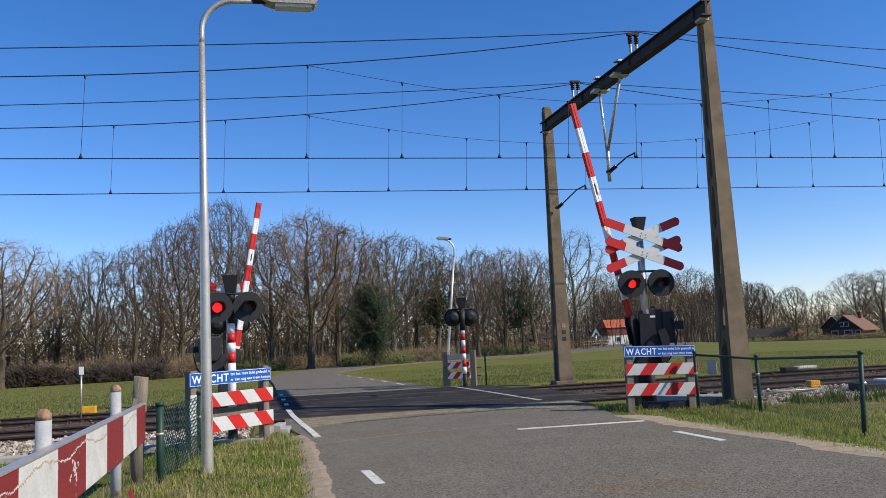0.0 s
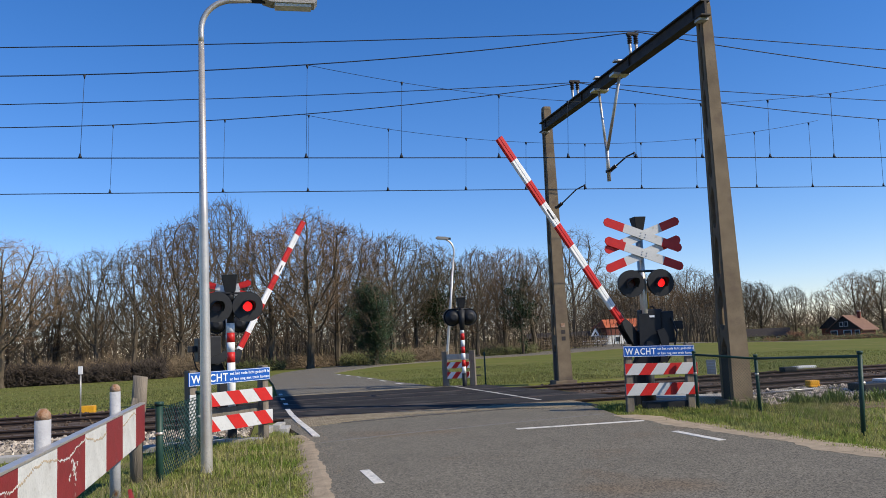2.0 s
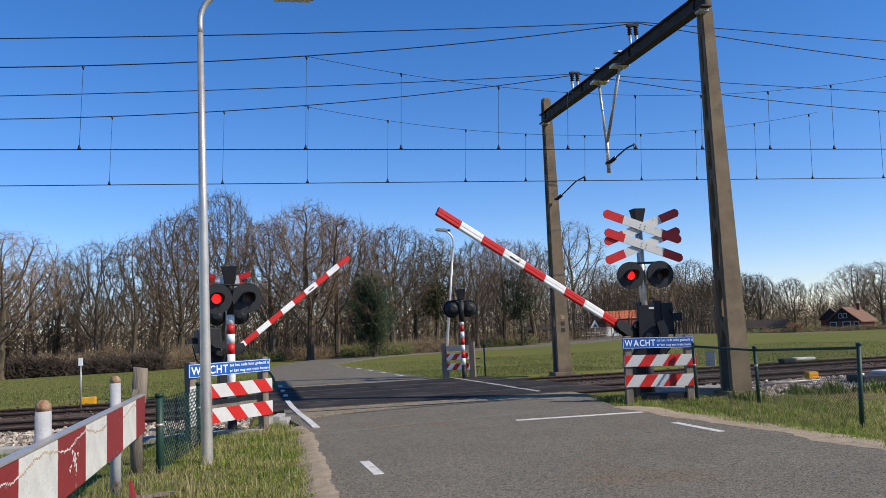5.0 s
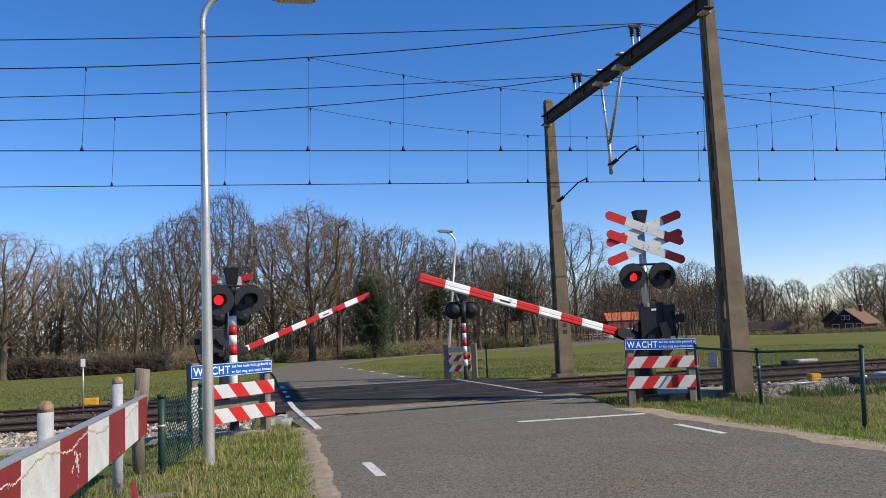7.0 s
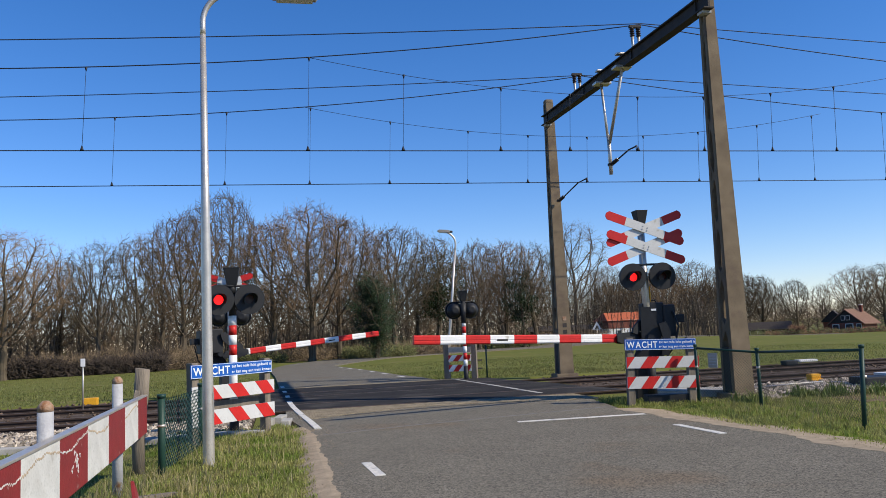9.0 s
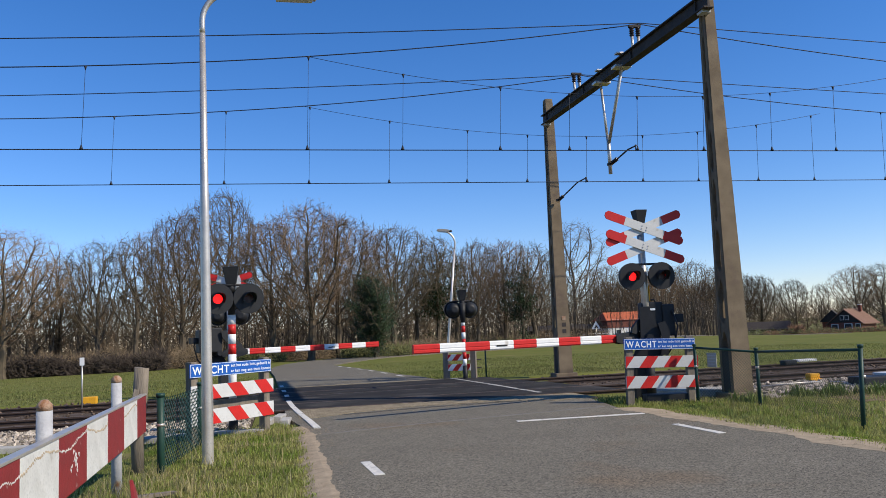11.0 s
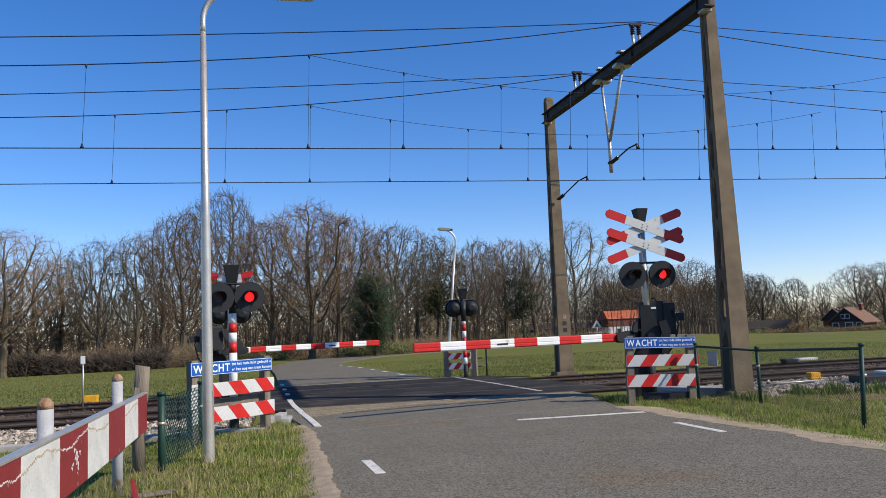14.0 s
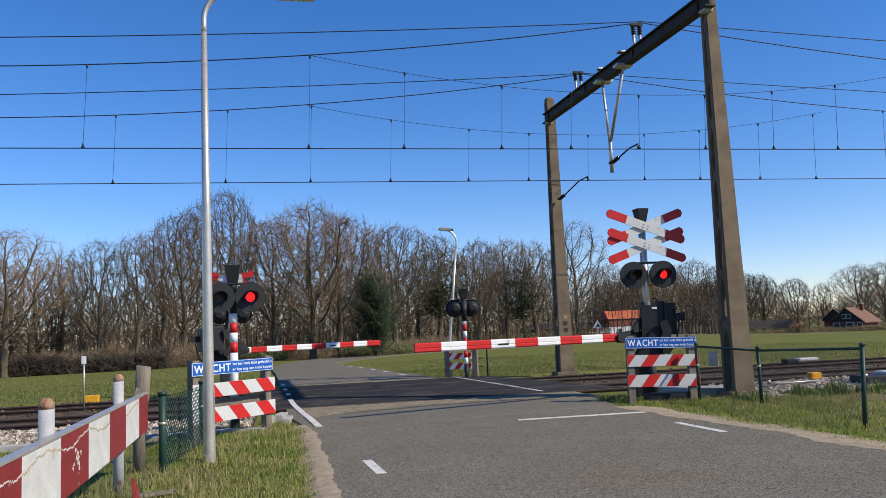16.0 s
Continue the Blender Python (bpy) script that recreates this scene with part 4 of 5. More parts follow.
def warning_board(x0, y0, x1, y1, flip, label, sink=0.0):
    """Two striped boards and a blue text sign on a pair of timber posts; local x runs along the board."""
    w = math.hypot(x1 - x0, y1 - y0)
    b = thing("warning_board", pose(x0, y0, 0.02 * sink, 0, sink, math.degrees(math.atan2(y1 - y0, x1 - x0))), label, "warning board", "warning boards at the crossing")
    for px in (0.09, w - 0.13):
        post = part("post", box(bmesh.new(), (0.13, 0.12, 1.3), (px, 0.075, 0.5), None, 0.012), TIMBER, b, "weathered timber post")
    for z0, z1 in ((0.22, 0.44), (0.59, 0.8)):
        plank = part("plank", box(bmesh.new(), (w, 0.02, z1 - z0), (w / 2, 0, (z0 + z1) / 2), None, 0.006), BOARDWHITE, b, "white plank with red slanted stripes")
        h, n = z1 - z0, 3
        step = w * 0.335
        for k in range(-2, 5):
            s0 = w - step * 0.44 - k * step if flip else w * 0.182 + k * step
            slant = -0.9 * h if flip else 0.75 * h
            pts = [(s0, z0), (s0 + step * 0.47, z0), (s0 + step * 0.47 + slant, z1), (s0 + slant, z1)]
            # clip the stripe to the plank
            poly = clip_x(pts, 0.004, w - 0.004)
            if len(poly) > 2:
                part("stripe", prism(bmesh.new(), poly, 0.006, Matrix.Translation((0, -0.014, 0))), RED, plank, "red slanted stripe")
    sign = part("text_sign", box(bmesh.new(), (w * 0.985, 0.014, 0.2), (w * 0.49 - 0.02, -0.006, 1.02), None, 0.004), BLUE, b, "blue enamel sign with white words")
    part("sign_border", frame_bm(w * 0.985 - 0.02, 0.182, 0.006, (w * 0.49 - 0.02, -0.0165, 1.02)), LETTER, sign, "thin white border")
    up = Matrix.Rotation(radians(90), 4, "X")
    big_word("WACHT", 0.165, w * 0.42, Matrix.Translation((w * 0.012, -0.0155, 0.963)) @ up, sign)
    small = 0.062
    lettering("tot het rode licht gedoofd is", small, w * 0.5, Matrix.Translation((w * 0.455, -0.0155, 1.043)) @ up, sign)
    lettering("er kan nog een trein komen", small, w * 0.5, Matrix.Translation((w * 0.455, -0.0155, 0.96)) @ up, sign)
    return b


def clip_x(pts, lo, hi):
    for bound, keep in ((lo, lambda v: v >= lo), (hi, lambda v: v <= hi)):
        out = []
        for (xa, za), (xb, zb) in zip(pts, pts[1:] + pts[:1]):
            if keep(xa):
                out.append((xa, za))
            if keep(xa) != keep(xb):
                t = (bound - xa) / (xb - xa)
                out.append((bound, za + (zb - za) * t))
        pts = out
        if not pts:
            return []
    return pts


def frame_bm(w, h, t, c):
    bm = bmesh.new()
    for size, at in (((w, 0.002, t), (0, 0, h / 2)), ((w, 0.002, t), (0, 0, -h / 2)), ((t, 0.002, h - t), (-w / 2 + t / 2, 0, 0)), ((t, 0.002, h - t), (w / 2 - t / 2, 0, 0))):
        box(bm, size, Vector(c) + Vector(at))
    return bm


warning_board(6.09, 13.72, 7.46, 13.58, False, "red and white striped boards with a blue waiting sign", 1.6)
west_board = warning_board(-1.36, 12.15, -0.21, 13.45, True, "red and white striped boards with a blue waiting sign")
part("crossbar", box(bmesh.new(), (1.55, 0.05, 0.15), (0.87, 0.16, 0.47), None, 0.01), TIMBER, west_board, "weathered timber crossbar")
part("reflector_plate", box(bmesh.new(), (0.12, 0.012, 0.26), (0.02, -0.03, 0.58), None, 0.004), WHITE, west_board, "small white plate at the board's end")

# ---- street lamps ----
def street_lamp(x, y, height, r0, r1, reach, lean, label, size=1.0):
    lamp = thing("street_lamp", pose(x, y, -0.08 + fall(x, y), 0, lean, 0), label, "street lamp", "street lamps")
    part("pole", tube(bmesh.new(), [(0, 0, 0), (0, 0, 0.02), (0, 0, height * 0.5), (0, 0, height - 0.58)], [r0, r0, (r0 + r1) / 2, r1], 20), GALV, lamp, "tapered galvanised pole")
    pts = [(0, 0, height - 0.6), (0, 0, height - 0.5), (0, 0, height - 0.42)] + [(0.42 * (1 - math.cos(a)), 0, height - 0.42 + 0.42 * math.sin(a)) for a in [0.12 * k for k in range(1, 13)]] + [(reach - 0.3 * size, 0, height + 0.02)]
    part("arm", tube(bmesh.new(), pts, [r1] * len(pts), 14), GALV, lamp, "curved galvanised arm")
    s = size
    head = part("lamp_head", prism(bmesh.new(), [(reach + s * px, s * pz) for px, pz in ((-0.32, -0.03), (-0.2, -0.07), (0.36, -0.075), (0.4, -0.02), (0.3, 0.045), (-0.15, 0.06), (-0.32, 0.03))], 0.22 * s, Matrix.Translation((0, -0.11 * s, height + 0.03))), CURB, lamp, "flat grey lamp head")
    part("diffuser", box(bmesh.new(), (0.48 * s, 0.17 * s, 0.05 * s), (reach + 0.08 * s, 0, height + 0.03 - 0.09 * s), None, 0.015 * s), PLASTER, head, "milky plastic diffuser")
    part("spigot", bar((reach - 0.45 * s, 0, height + 0.02), (reach - 0.28 * s, 0, height + 0.02), r1 * 1.25, r1 * 1.25, 14), BLACK, lamp)
    part("service_door", box(bmesh.new(), (0.01, 0.075, 0.3), (r0 - 0.008, 0, 0.75)), GALV, lamp)
    return lamp


street_lamp(-0.955, 10.26, 6.06, 0.072, 0.037, 1.1, 0.0, "tall galvanised street lamp with a curved arm on the verge")
lean_lamp = street_lamp(5.1, 25.6, 4.85, 0.05, 0.03, 0.4, 0.0, "leaning galvanised street lamp behind the tracks", 0.6)
lean_lamp.matrix_basis = pose(5.12, 25.6, -0.08, 0, 6.5, 0) @ pose(0, 0, 0, 0, 0, 172)


# ---- plank fence on the near west verge ----
def fence_x(y):
    return -1.6 + 0.037 * (9.7 - y)


fence = thing("plank_fence", pose(0, 0, 0), "red and white painted plank fence on grey posts", "fence")
ys = [9.68, 8.98] + [8.98 - 0.868 * k for k in range(1, 8)]
for k, (ya, yb) in enumerate(zip(ys, ys[1:])):
    c = Vector((fence_x((ya + yb) / 2), (ya + yb) / 2, 0.655))
    panel = part("plank_section", box(bmesh.new(), (0.05, ya - yb, 0.41), (0, 0, 0), None, 0.008), OLDWHITE if k % 2 else OLDRED, fence, "weathered white section" if k % 2 else "scratched red section", Matrix.Translation(c) @ Matrix.Rotation(math.atan(0.037), 4, "Z"))
    if k in (1, 3, 4, 5, 6):
        # a long wandering scrape through the paint, and a blot of chips on one section
        rnd = random.Random(k)
        bm = bmesh.new()
        for j in range(26):
            u = -0.5 + (j + 0.5) / 26
            y = c.y + u * (ya - yb)
            rise = 0.13 + 0.03 * math.sin(y * 5.2) + 0.018 * noise.noise((y * 9, 3.0, 0))
            box(bm, (0.002, (ya - yb) / 30 * rnd.uniform(0.7, 1.2), 0.006 + 0.008 * rnd.random()), (0.0262, u * (ya - yb), rise), Euler((rnd.uniform(-0.5, 0.5), 0, 0)).to_matrix().to_4x4())
        if k == 4:
            for j in range(26):
                box(bm, (0.002, 0.008 + 0.03 * rnd.random(), 0.006 + 0.014 * rnd.random()), (0.0262, rnd.gauss(0.02, 0.06), rnd.gauss(-0.01, 0.06)), Euler((rnd.uniform(-1, 1), 0, 0)).to_matrix().to_4x4())
        part("scratches", bm, OLDWHITE if k % 2 == 0 else SCRAPE, panel, "pale scratched paint" if k % 2 == 0 else "tan scrape in the paint")["kind"] = "stuff"
part("top_rail", box(bmesh.new(), (0.065, ys[0] - ys[-1], 0.018), (0, 0, 0), None, 0.004), GALV, fence, "thin metal capping", Matrix.Translation((fence_x((ys[0] + ys[-1]) / 2), (ys[0] + ys[-1]) / 2, 0.869)) @ Matrix.Rotation(math.atan(0.037), 4, "Z"))
for y, h in ((8.4, 1.14), (5.62, 1.1), (3.6, 1.1)):
    p = part("post", bar((fence_x(y) - 0.09, y, -0.15), (fence_x(y) - 0.09, y, h - 0.07), 0.05, 0.05, 20), GALVPOST, fence, "grey-blue painted steel post")
    part("post_cap", tube(bmesh.new(), [(fence_x(y) - 0.09, y, h - 0.07), (fence_x(y) - 0.09, y, h - 0.03), (fence_x(y) - 0.09, y, h)], [0.051, 0.047, 0.02], 20), RUST, p, "rusty domed cap")

wood = thing("timber_post", pose(-1.685, 9.78, -0.1), "split weathered timber post at the fence's end", "post")
bm = tube(bmesh.new(), [(0, 0, 0), (0.0, 0.01, 0.5), (0.035, 0, 0.95), (0.05, 0, 1.27)], [0.075, 0.072, 0.08, 0.085], 11)
for v in bm.verts:
    v.co += Vector(noise.noise_vector(v.co * 6)) * 0.018
part("shaft", bm, TIMBER, wood)
part("brace", box(bmesh.new(), (0.05, 0.42, 0.04), (0.0, -0.2, 0.9), Euler((radians(38), 0, 0)).to_matrix().to_4x4(), 0.006), TIMBER, wood, "grey slanted brace")

low = thing("broken_board", pose(-1.27, 7.35, -0.04), "fallen board end with red paint in the grass", "board")
part("plank", box(bmesh.new(), (0.03, 0.5, 0.2), (-0.02, 0.05, 0.06), Euler((0.75, -0.2, 0.1)).to_matrix().to_4x4(), 0.005), OLDRED, low)
part("batten", box(bmesh.new(), (0.42, 0.09, 0.03), (0.02, 0.75, 0.05), Euler((0, 0.05, 0.55)).to_matrix().to_4x4(), 0.005), TIMBER, low)


# ---- wire mesh fences ----
def mesh_fence(name, points, height, label, cell=0.05, gauge=0.0022, rail=True, thick_posts=0.03, low=(0, 0, 0), lean=(0, 0, 0)):
    f = thing(name, pose(0, 0, 0), label, "wire fence", "green wire fences")
    tops = [height - d for d in low]
    for (x, y), top, tip in zip(points, tops, lean):
        p = part("post", bar((x - tip, y, -0.2), (x, y, top + 0.04), thick_posts, thick_posts, 12), GREENPAINT, f, "dark green post")
        part("post_cap", bar((x, y, top + 0.03), (x, y, top + 0.07), thick_posts * 1.25, thick_posts * 1.2, 12), GREENPAINT, p)
        part("clip", bar((x, y, height * 0.62), (x, y, height * 0.66), thick_posts * 1.08, thick_posts * 1.08, 12), GALV, p, "bright wire clip")
    for n_span, ((xa, ya), (xb, yb)) in enumerate(zip(points, points[1:])):
        a, b = Vector((xa, ya, 0)), Vector((xb, yb, 0))
        h0, h1 = tops[n_span], tops[n_span + 1]
        d = b - a
        length = d.length
        d.normalize()
        if rail:
            part("top_rail", bar(a + Vector((0, 0, h0)), b + Vector((0, 0, h1)), 0.02, 0.02, 8), GREENPAINT, f)
        verts, faces = [], []

        def strand(s0, z0, s1, z1):
            o = len(verts)
            side = Vector((d.y, -d.x, 0)) * gauge
            for s, z in ((s0, z0), (s1, z1)):
                p = a + d * s
                z *= (h0 + (h1 - h0) * s / length) / height
                verts.extend([tuple(p + Vector((0, 0, z + gauge))), tuple(p + side + Vector((0, 0, z - gauge))), tuple(p - side + Vector((0, 0, z - gauge)))])
            for k in range(3):
                j = (k + 1) % 3
                faces.append((o + k, o + j, o + 3 + j, o + 3 + k))
        n = int((length + height) / cell)
        for k in range(n):
            s = k * cell
            # rising and falling strands, cut at the panel's ends
            for sign in (1, -1):
                s0, z0, s1, z1 = (s - height, 0.0, s, height) if sign > 0 else (s - height, height, s, 0.0)
                if s0 < 0:
                    z0, s0 = z0 - sign * s0, 0.0
                if s1 > length:
                    z1, s1 = z1 - sign * (s1 - length), length
                if s1 - s0 > 0.02:
                    strand(s0, z0, s1, z1)
        part("wire_mesh", raw("wire_mesh", verts, faces, GREENPAINT), None, f, "diamond wire mesh")["kind"] = "stuff"
    return f


mesh_fence("wire_fence", [(7.33, 13.4), (7.8, 12.2), (7.4, 9.2)], 0.94, "dark green chain-link fence with a top rail on the verge", 0.06, 0.002, low=(0, 0.08, -0.01), lean=(0, 0, 0.08))
mesh_fence("wire_fence", [(-1.42, 9.7), (-1.2, 11.9)], 0.8, "dark green wire mesh fence behind the lamp", 0.085, 0.004, False, 0.042)
plate = single("notice_plate", box(bmesh.new(), (0.2, 0.012, 0.26), (0, 0, 0), None, 0.003), CURB, "small grey notice on the wire fence", "notice", m=pose(7.43, 13.0, 0.72, 0, 0, -69))
for k in range(4):
    part("text_bar", box(bmesh.new(), (0.15, 0.003, 0.016), (0, -0.0075, 0.08 - k * 0.05)), GALVPOST, plate)
far_f = thing("far_fence_posts", pose(0, 0, 0), "thin black posts and rail behind the tracks", "wire fence")
for x, y in ((6.15, 24.3), (5.72, 24.0)):
    part("post", bar((x, y, -0.2), (x, y, 1.0), 0.025, 0.025, 10), GREENPAINT, far_f)
for z in (0.55, 0.9, 0.3):
    part("hinge", box(bmesh.new(), (0.16, 0.04, 0.04), (5.84, 23.95, z)), STEELDARK, far_f)

# ---- far striped boards, marker post, boxes by the track ----
fb = thing("warning_board", pose(4.85, 24.15, 0, 0, 0, -30), "small striped boards on timber posts behind the tracks", "warning board", "warning boards at the crossing")
for px in (-0.02, 0.86):
    part("post", box(bmesh.new(), (0.17, 0.15, 1.25), (px, 0.09, 0.45), None, 0.012), TIMBER, fb)
for z0, z1 in ((0.24, 0.44), (0.55, 0.74)):
    plank = part("plank", box(bmesh.new(), (0.72, 0.02, z1 - z0), (0.42, 0, (z0 + z1) / 2), None, 0.004), WHITE, fb)
    for s0 in (-0.2, 0.14, 0.46):
        poly = clip_x([(0.06 + s0, z0), (0.06 + s0 + 0.17, z0), (0.06 + s0 + 0.33, z1), (0.06 + s0 + 0.16, z1)], 0.064, 0.776)
        if len(poly) > 2:
            part("stripe", prism(bmesh.new(), poly, 0.006, Matrix.Translation((0, -0.014, 0))), RED, plank)
part("back_panel", box(bmesh.new(), (0.72, 0.02, 0.16), (0.42, 0.02, 0.9), None, 0.004), CURB, fb, "pale back of a text sign")

mk = thing("marker_post", pose(-5.04, 21.6, -0.08), "thin pale marker post with a white plate", "marker post")
part("pole", bar((0, 0, 0), (0, 0, 1.15), 0.018, 0.018, 10), GALV, mk)
part("plate", box(bmesh.new(), (0.11, 0.03, 0.2), (0, -0.02, 1.18), None, 0.012), WHITE, mk, "white plate")
single("track_box", box(bmesh.new(), (0.36, 0.25, 0.2), (0, 0, 0), None, 0.03), YELLOW, "yellow track-side box beside the rails", "track box", m=pose(-5.3, 23.6, 0.0))

yb = thing("point_marker", pose(11.4, 15.75, -0.02), "yellow track-side lamp housing on ballast", "track box")
part("body", box(bmesh.new(), (0.24, 0.2, 0.12), (0, 0, 0.12), None, 0.04), YELLOW, yb)
part("rim", box(bmesh.new(), (0.3, 0.26, 0.05), (0, 0, 0.05), None, 0.02), YELLOW, yb)
jb = thing("junction_box", pose(11.6, 14.25, -0.1), "black track-side box with a white lid", "junction box")
part("body", box(bmesh.new(), (0.62, 0.5, 0.28), (0, 0, 0.12), None, 0.03), BLACK, jb)
part("body", box(bmesh.new(), (0.5, 0.45, 0.26), (0.56, 0.02, 0.12), None, 0.03), BLACK, jb)
part("lid", box(bmesh.new(), (0.52, 0.5, 0.06), (0.56, 0.02, 0.28), None, 0.02), BOARDWHITE, jb, "white lid")
fl = thing("track_plate", pose(14.9, 21.3, 0.0), "pale flat plate with a dark end between the rails", "track plate")
part("plate", box(bmesh.new(), (0.62, 0.3, 0.07), (0.3, 0, 0.12), None, 0.03), PLASTER, fl)
part("dark_end", box(bmesh.new(), (0.4, 0.3, 0.14), (-0.25, 0, 0.08), None, 0.04), BLACK, fl)
for k, pts in enumerate(([(9.4, 14.9, 0.02), (10.3, 14.75, 0.06), (11.0, 14.9, 0.05)], [(11.1, 14.8, 0.05), (11.6, 14.5, 0.0), (12.2, 14.35, 0.12)], [(12.0, 15.2, 0.06), (12.4, 15.0, 0.1), (12.9, 14.7, 0.12)])):
    single("cable", tube(bmesh.new(), pts, [0.016] * 3, 8), GALV, "pale loose cable lying on ballast", "cable", "cables beside the track")
single("bare_soil", slab([(8.5, 12.3), (9.6, 11.9), (11, 11.8), (14, 12.0)], [(8.6, 13.45), (9.6, 13.5), (11, 13.4), (14, 13.5)], -0.05, 0.08), material("brown_soil", (0.2, 0.145, 0.09), 0.95, specular=0.05, second=(0.13, 0.1, 0.06), scale=2.5, fine=30, bump=0.8, spread=0.4, stain=(0.14, 0.15, 0.05), stain_scale=2.5, stain_amount=0.06),
       "bare brown soil between verge and ballast", "soil", kind="structure")
blades("weed_tufts", [(9.1, 10.2, 12.9, 13.5, 900, -0.05), (10.4, 11.2, 12.5, 13.3, 900, -0.05), (7.9, 8.2, 12.6, 13.3, 300, -0.05), (5.75, 6.25, 13.95, 14.5, 260, -0.09)], 17, IVYGREEN, "dark green weed tufts before the ballast", 0.05, 0.19, 0.011)
single("concrete_lid", box(bmesh.new(), (1.7, 0.75, 0.14), (0, 0, 0), None, 0.015), CURB, "pale concrete duct lid by the mast", "concrete lid", m=pose(7.95, 14.75, 0.02, 0, 2, -8))
# a closed block: the darkness inside the opening is put into its black colour
single("dark_duct", box(bmesh.new(), (0.85, 0.3, 0.16), (0, 0, 0), None, 0.02), BLACK, "solid black block for the shaded opening of a cable duct under the boards", "cable duct", m=pose(6.95, 13.85, 0.03, 0, 0, -9))


# ---- buildings ----
def hut(name, x, y, rz, w, d, wall_h, roof_h, mats, label, windows, over=0.4, gable=None, hip=0.0):
    wall, roof, gab = mats
    z = -0.1 + fall(x, y)
    h = thing(name, pose(x, y, z, 0, 0, rz), label, "house")
    part("wall", box(bmesh.new(), (w, d, wall_h), (0, 0, wall_h / 2)), wall, h)
    bm = bmesh.new()
    e = over
    lo, top = wall_h - 0.12, wall_h + roof_h
    v = [bm.verts.new(p) for p in ((-w / 2 - e, -d / 2 - e, lo), (w / 2 + e, -d / 2 - e, lo), (w / 2 + e, d / 2 + e, lo), (-w / 2 - e, d / 2 + e, lo), (-w / 2 - e + hip, 0, top), (w / 2 + e - hip, 0, top))]
    for f in ((0, 1, 5, 4), (2, 3, 4, 5), (1, 2, 5), (3, 0, 4), (3, 2, 1, 0)):
        bm.faces.new([v[i] for i in f])
    part("roof", bm, roof, h, "tiled pitched roof")
    if gable:
        part("gable_board", prism(bmesh.new(), [(-d / 2 - e, lo), (d / 2 + e, lo), (0, top)], 0.06, Matrix.Rotation(radians(90), 4, "Z") @ Matrix.Translation((0, w / 2 + e + 0.01, 0))), gab, h)
    for wx, wz, ww, wh in windows:
        win = part("window", box(bmesh.new(), (ww, 0.08, wh), (wx, -d / 2 - 0.03, wz)), PLASTER, h, "white window frame")
        part("pane", box(bmesh.new(), (ww * 0.8, 0.03, wh * 0.82), (wx, -d / 2 - 0.085, wz)), GLASS, win)
    return h


barn = hut("barn", 55.4, 123.2, 0, 9.0, 6.0, 2.85, 1.25, (PLASTER, ROOFTILE, BRICKRED), "white barn with an orange tiled roof behind the field", ((-2.7, 0.85, 0.8, 0.8), (1.6, 0.85, 0.8, 0.8)), 0.25, None, 0.8)
part("boarded_band", box(bmesh.new(), (9.12, 6.12, 1.25), (0, 0, 2.15)), BRICKRED, barn, "dark red boarded band below the roof")
shed = hut("shed", 45.5, 128.0, -20, 10.0, 4, 2.0, 0.7, (DARKWOOD, DARKWOOD, DARKWOOD), "low dark shed beside the barn", ((-2, 1.1, 0.8, 0.7),), 0.3)
rails_f = thing("white_rail_fence", pose(47.6, 117.0, fall(47.6, 117) - 0.1, 0, 0, -8), "white paddock rail fence before the barn", "fence")
for k in range(4):
    part("post", box(bmesh.new(), (0.1, 0.1, 1.0), (-2.1 + k * 1.4, 0, 0.45)), WHITE, rails_f)
for z in (0.45, 0.85):
    part("rail", box(bmesh.new(), (4.4, 0.05, 0.1), (0, -0.05, z)), WHITE, rails_f)
BROWNTILE = material("brown_roof_tiles", (0.21, 0.12, 0.085), 0.85, scale=2, fine=20, bump=0.4)
def farmhouse(x, y, rz, w, length, wall_h, roof_h, label):
    """A gabled house: the gable looks to local -y, the ridge runs along y."""
    h = thing("farmhouse", pose(x, y, fall(x, y) - 0.1, 0, 0, rz), label, "house")
    part("wall", box(bmesh.new(), (w * 0.92, length, wall_h), (0, length / 2, wall_h / 2)), BRICKRED, h, "dark red brick wall")
    part("gable_board", prism(bmesh.new(), [(-w * 0.46, wall_h - 0.02), (w * 0.46, wall_h - 0.02), (0, wall_h + roof_h * 0.94)], 0.12, Matrix.Translation((0, -0.03, 0))), DARKWOOD, h, "dark boarded gable")
    for s in (-1, 1):
        part("roof", prism(bmesh.new(), [(0, wall_h + roof_h), (s * (w / 2 + 0.3), wall_h - 0.25), (s * (w / 2 + 0.3), wall_h - 0.43), (0, wall_h + roof_h - 0.2)], length + 0.7, Matrix.Translation((0, -0.35, 0))), BROWNTILE, h, "brown tiled roof slope")
    for wx, wz, ww, wh in ((-0.45, wall_h + 0.9, 0.7, 0.9), (0.45, wall_h + 0.9, 0.7, 0.9), (-1.9, 1.1, 1.3, 1.1), (0.6, 1.1, 1.5, 1.2), (2.4, 1.1, 0.9, 1.1)):
        win = part("window", box(bmesh.new(), (ww, 0.1, wh), (wx, -0.06, wz)), PLASTER, h, "white window frame")
        part("pane", box(bmesh.new(), (ww * 0.82, 0.03, wh * 0.82), (wx, -0.12, wz)), GLASS, win)
    ch = part("chimney", box(bmesh.new(), (0.5, 0.5, 1.3), (0.9, length * 0.75, wall_h + roof_h)), BRICKRED, h)
    part("chimney_cap", box(bmesh.new(), (0.6, 0.6, 0.12), (0.9, length * 0.75, wall_h + roof_h + 0.68)), PLASTER, ch)
    return h


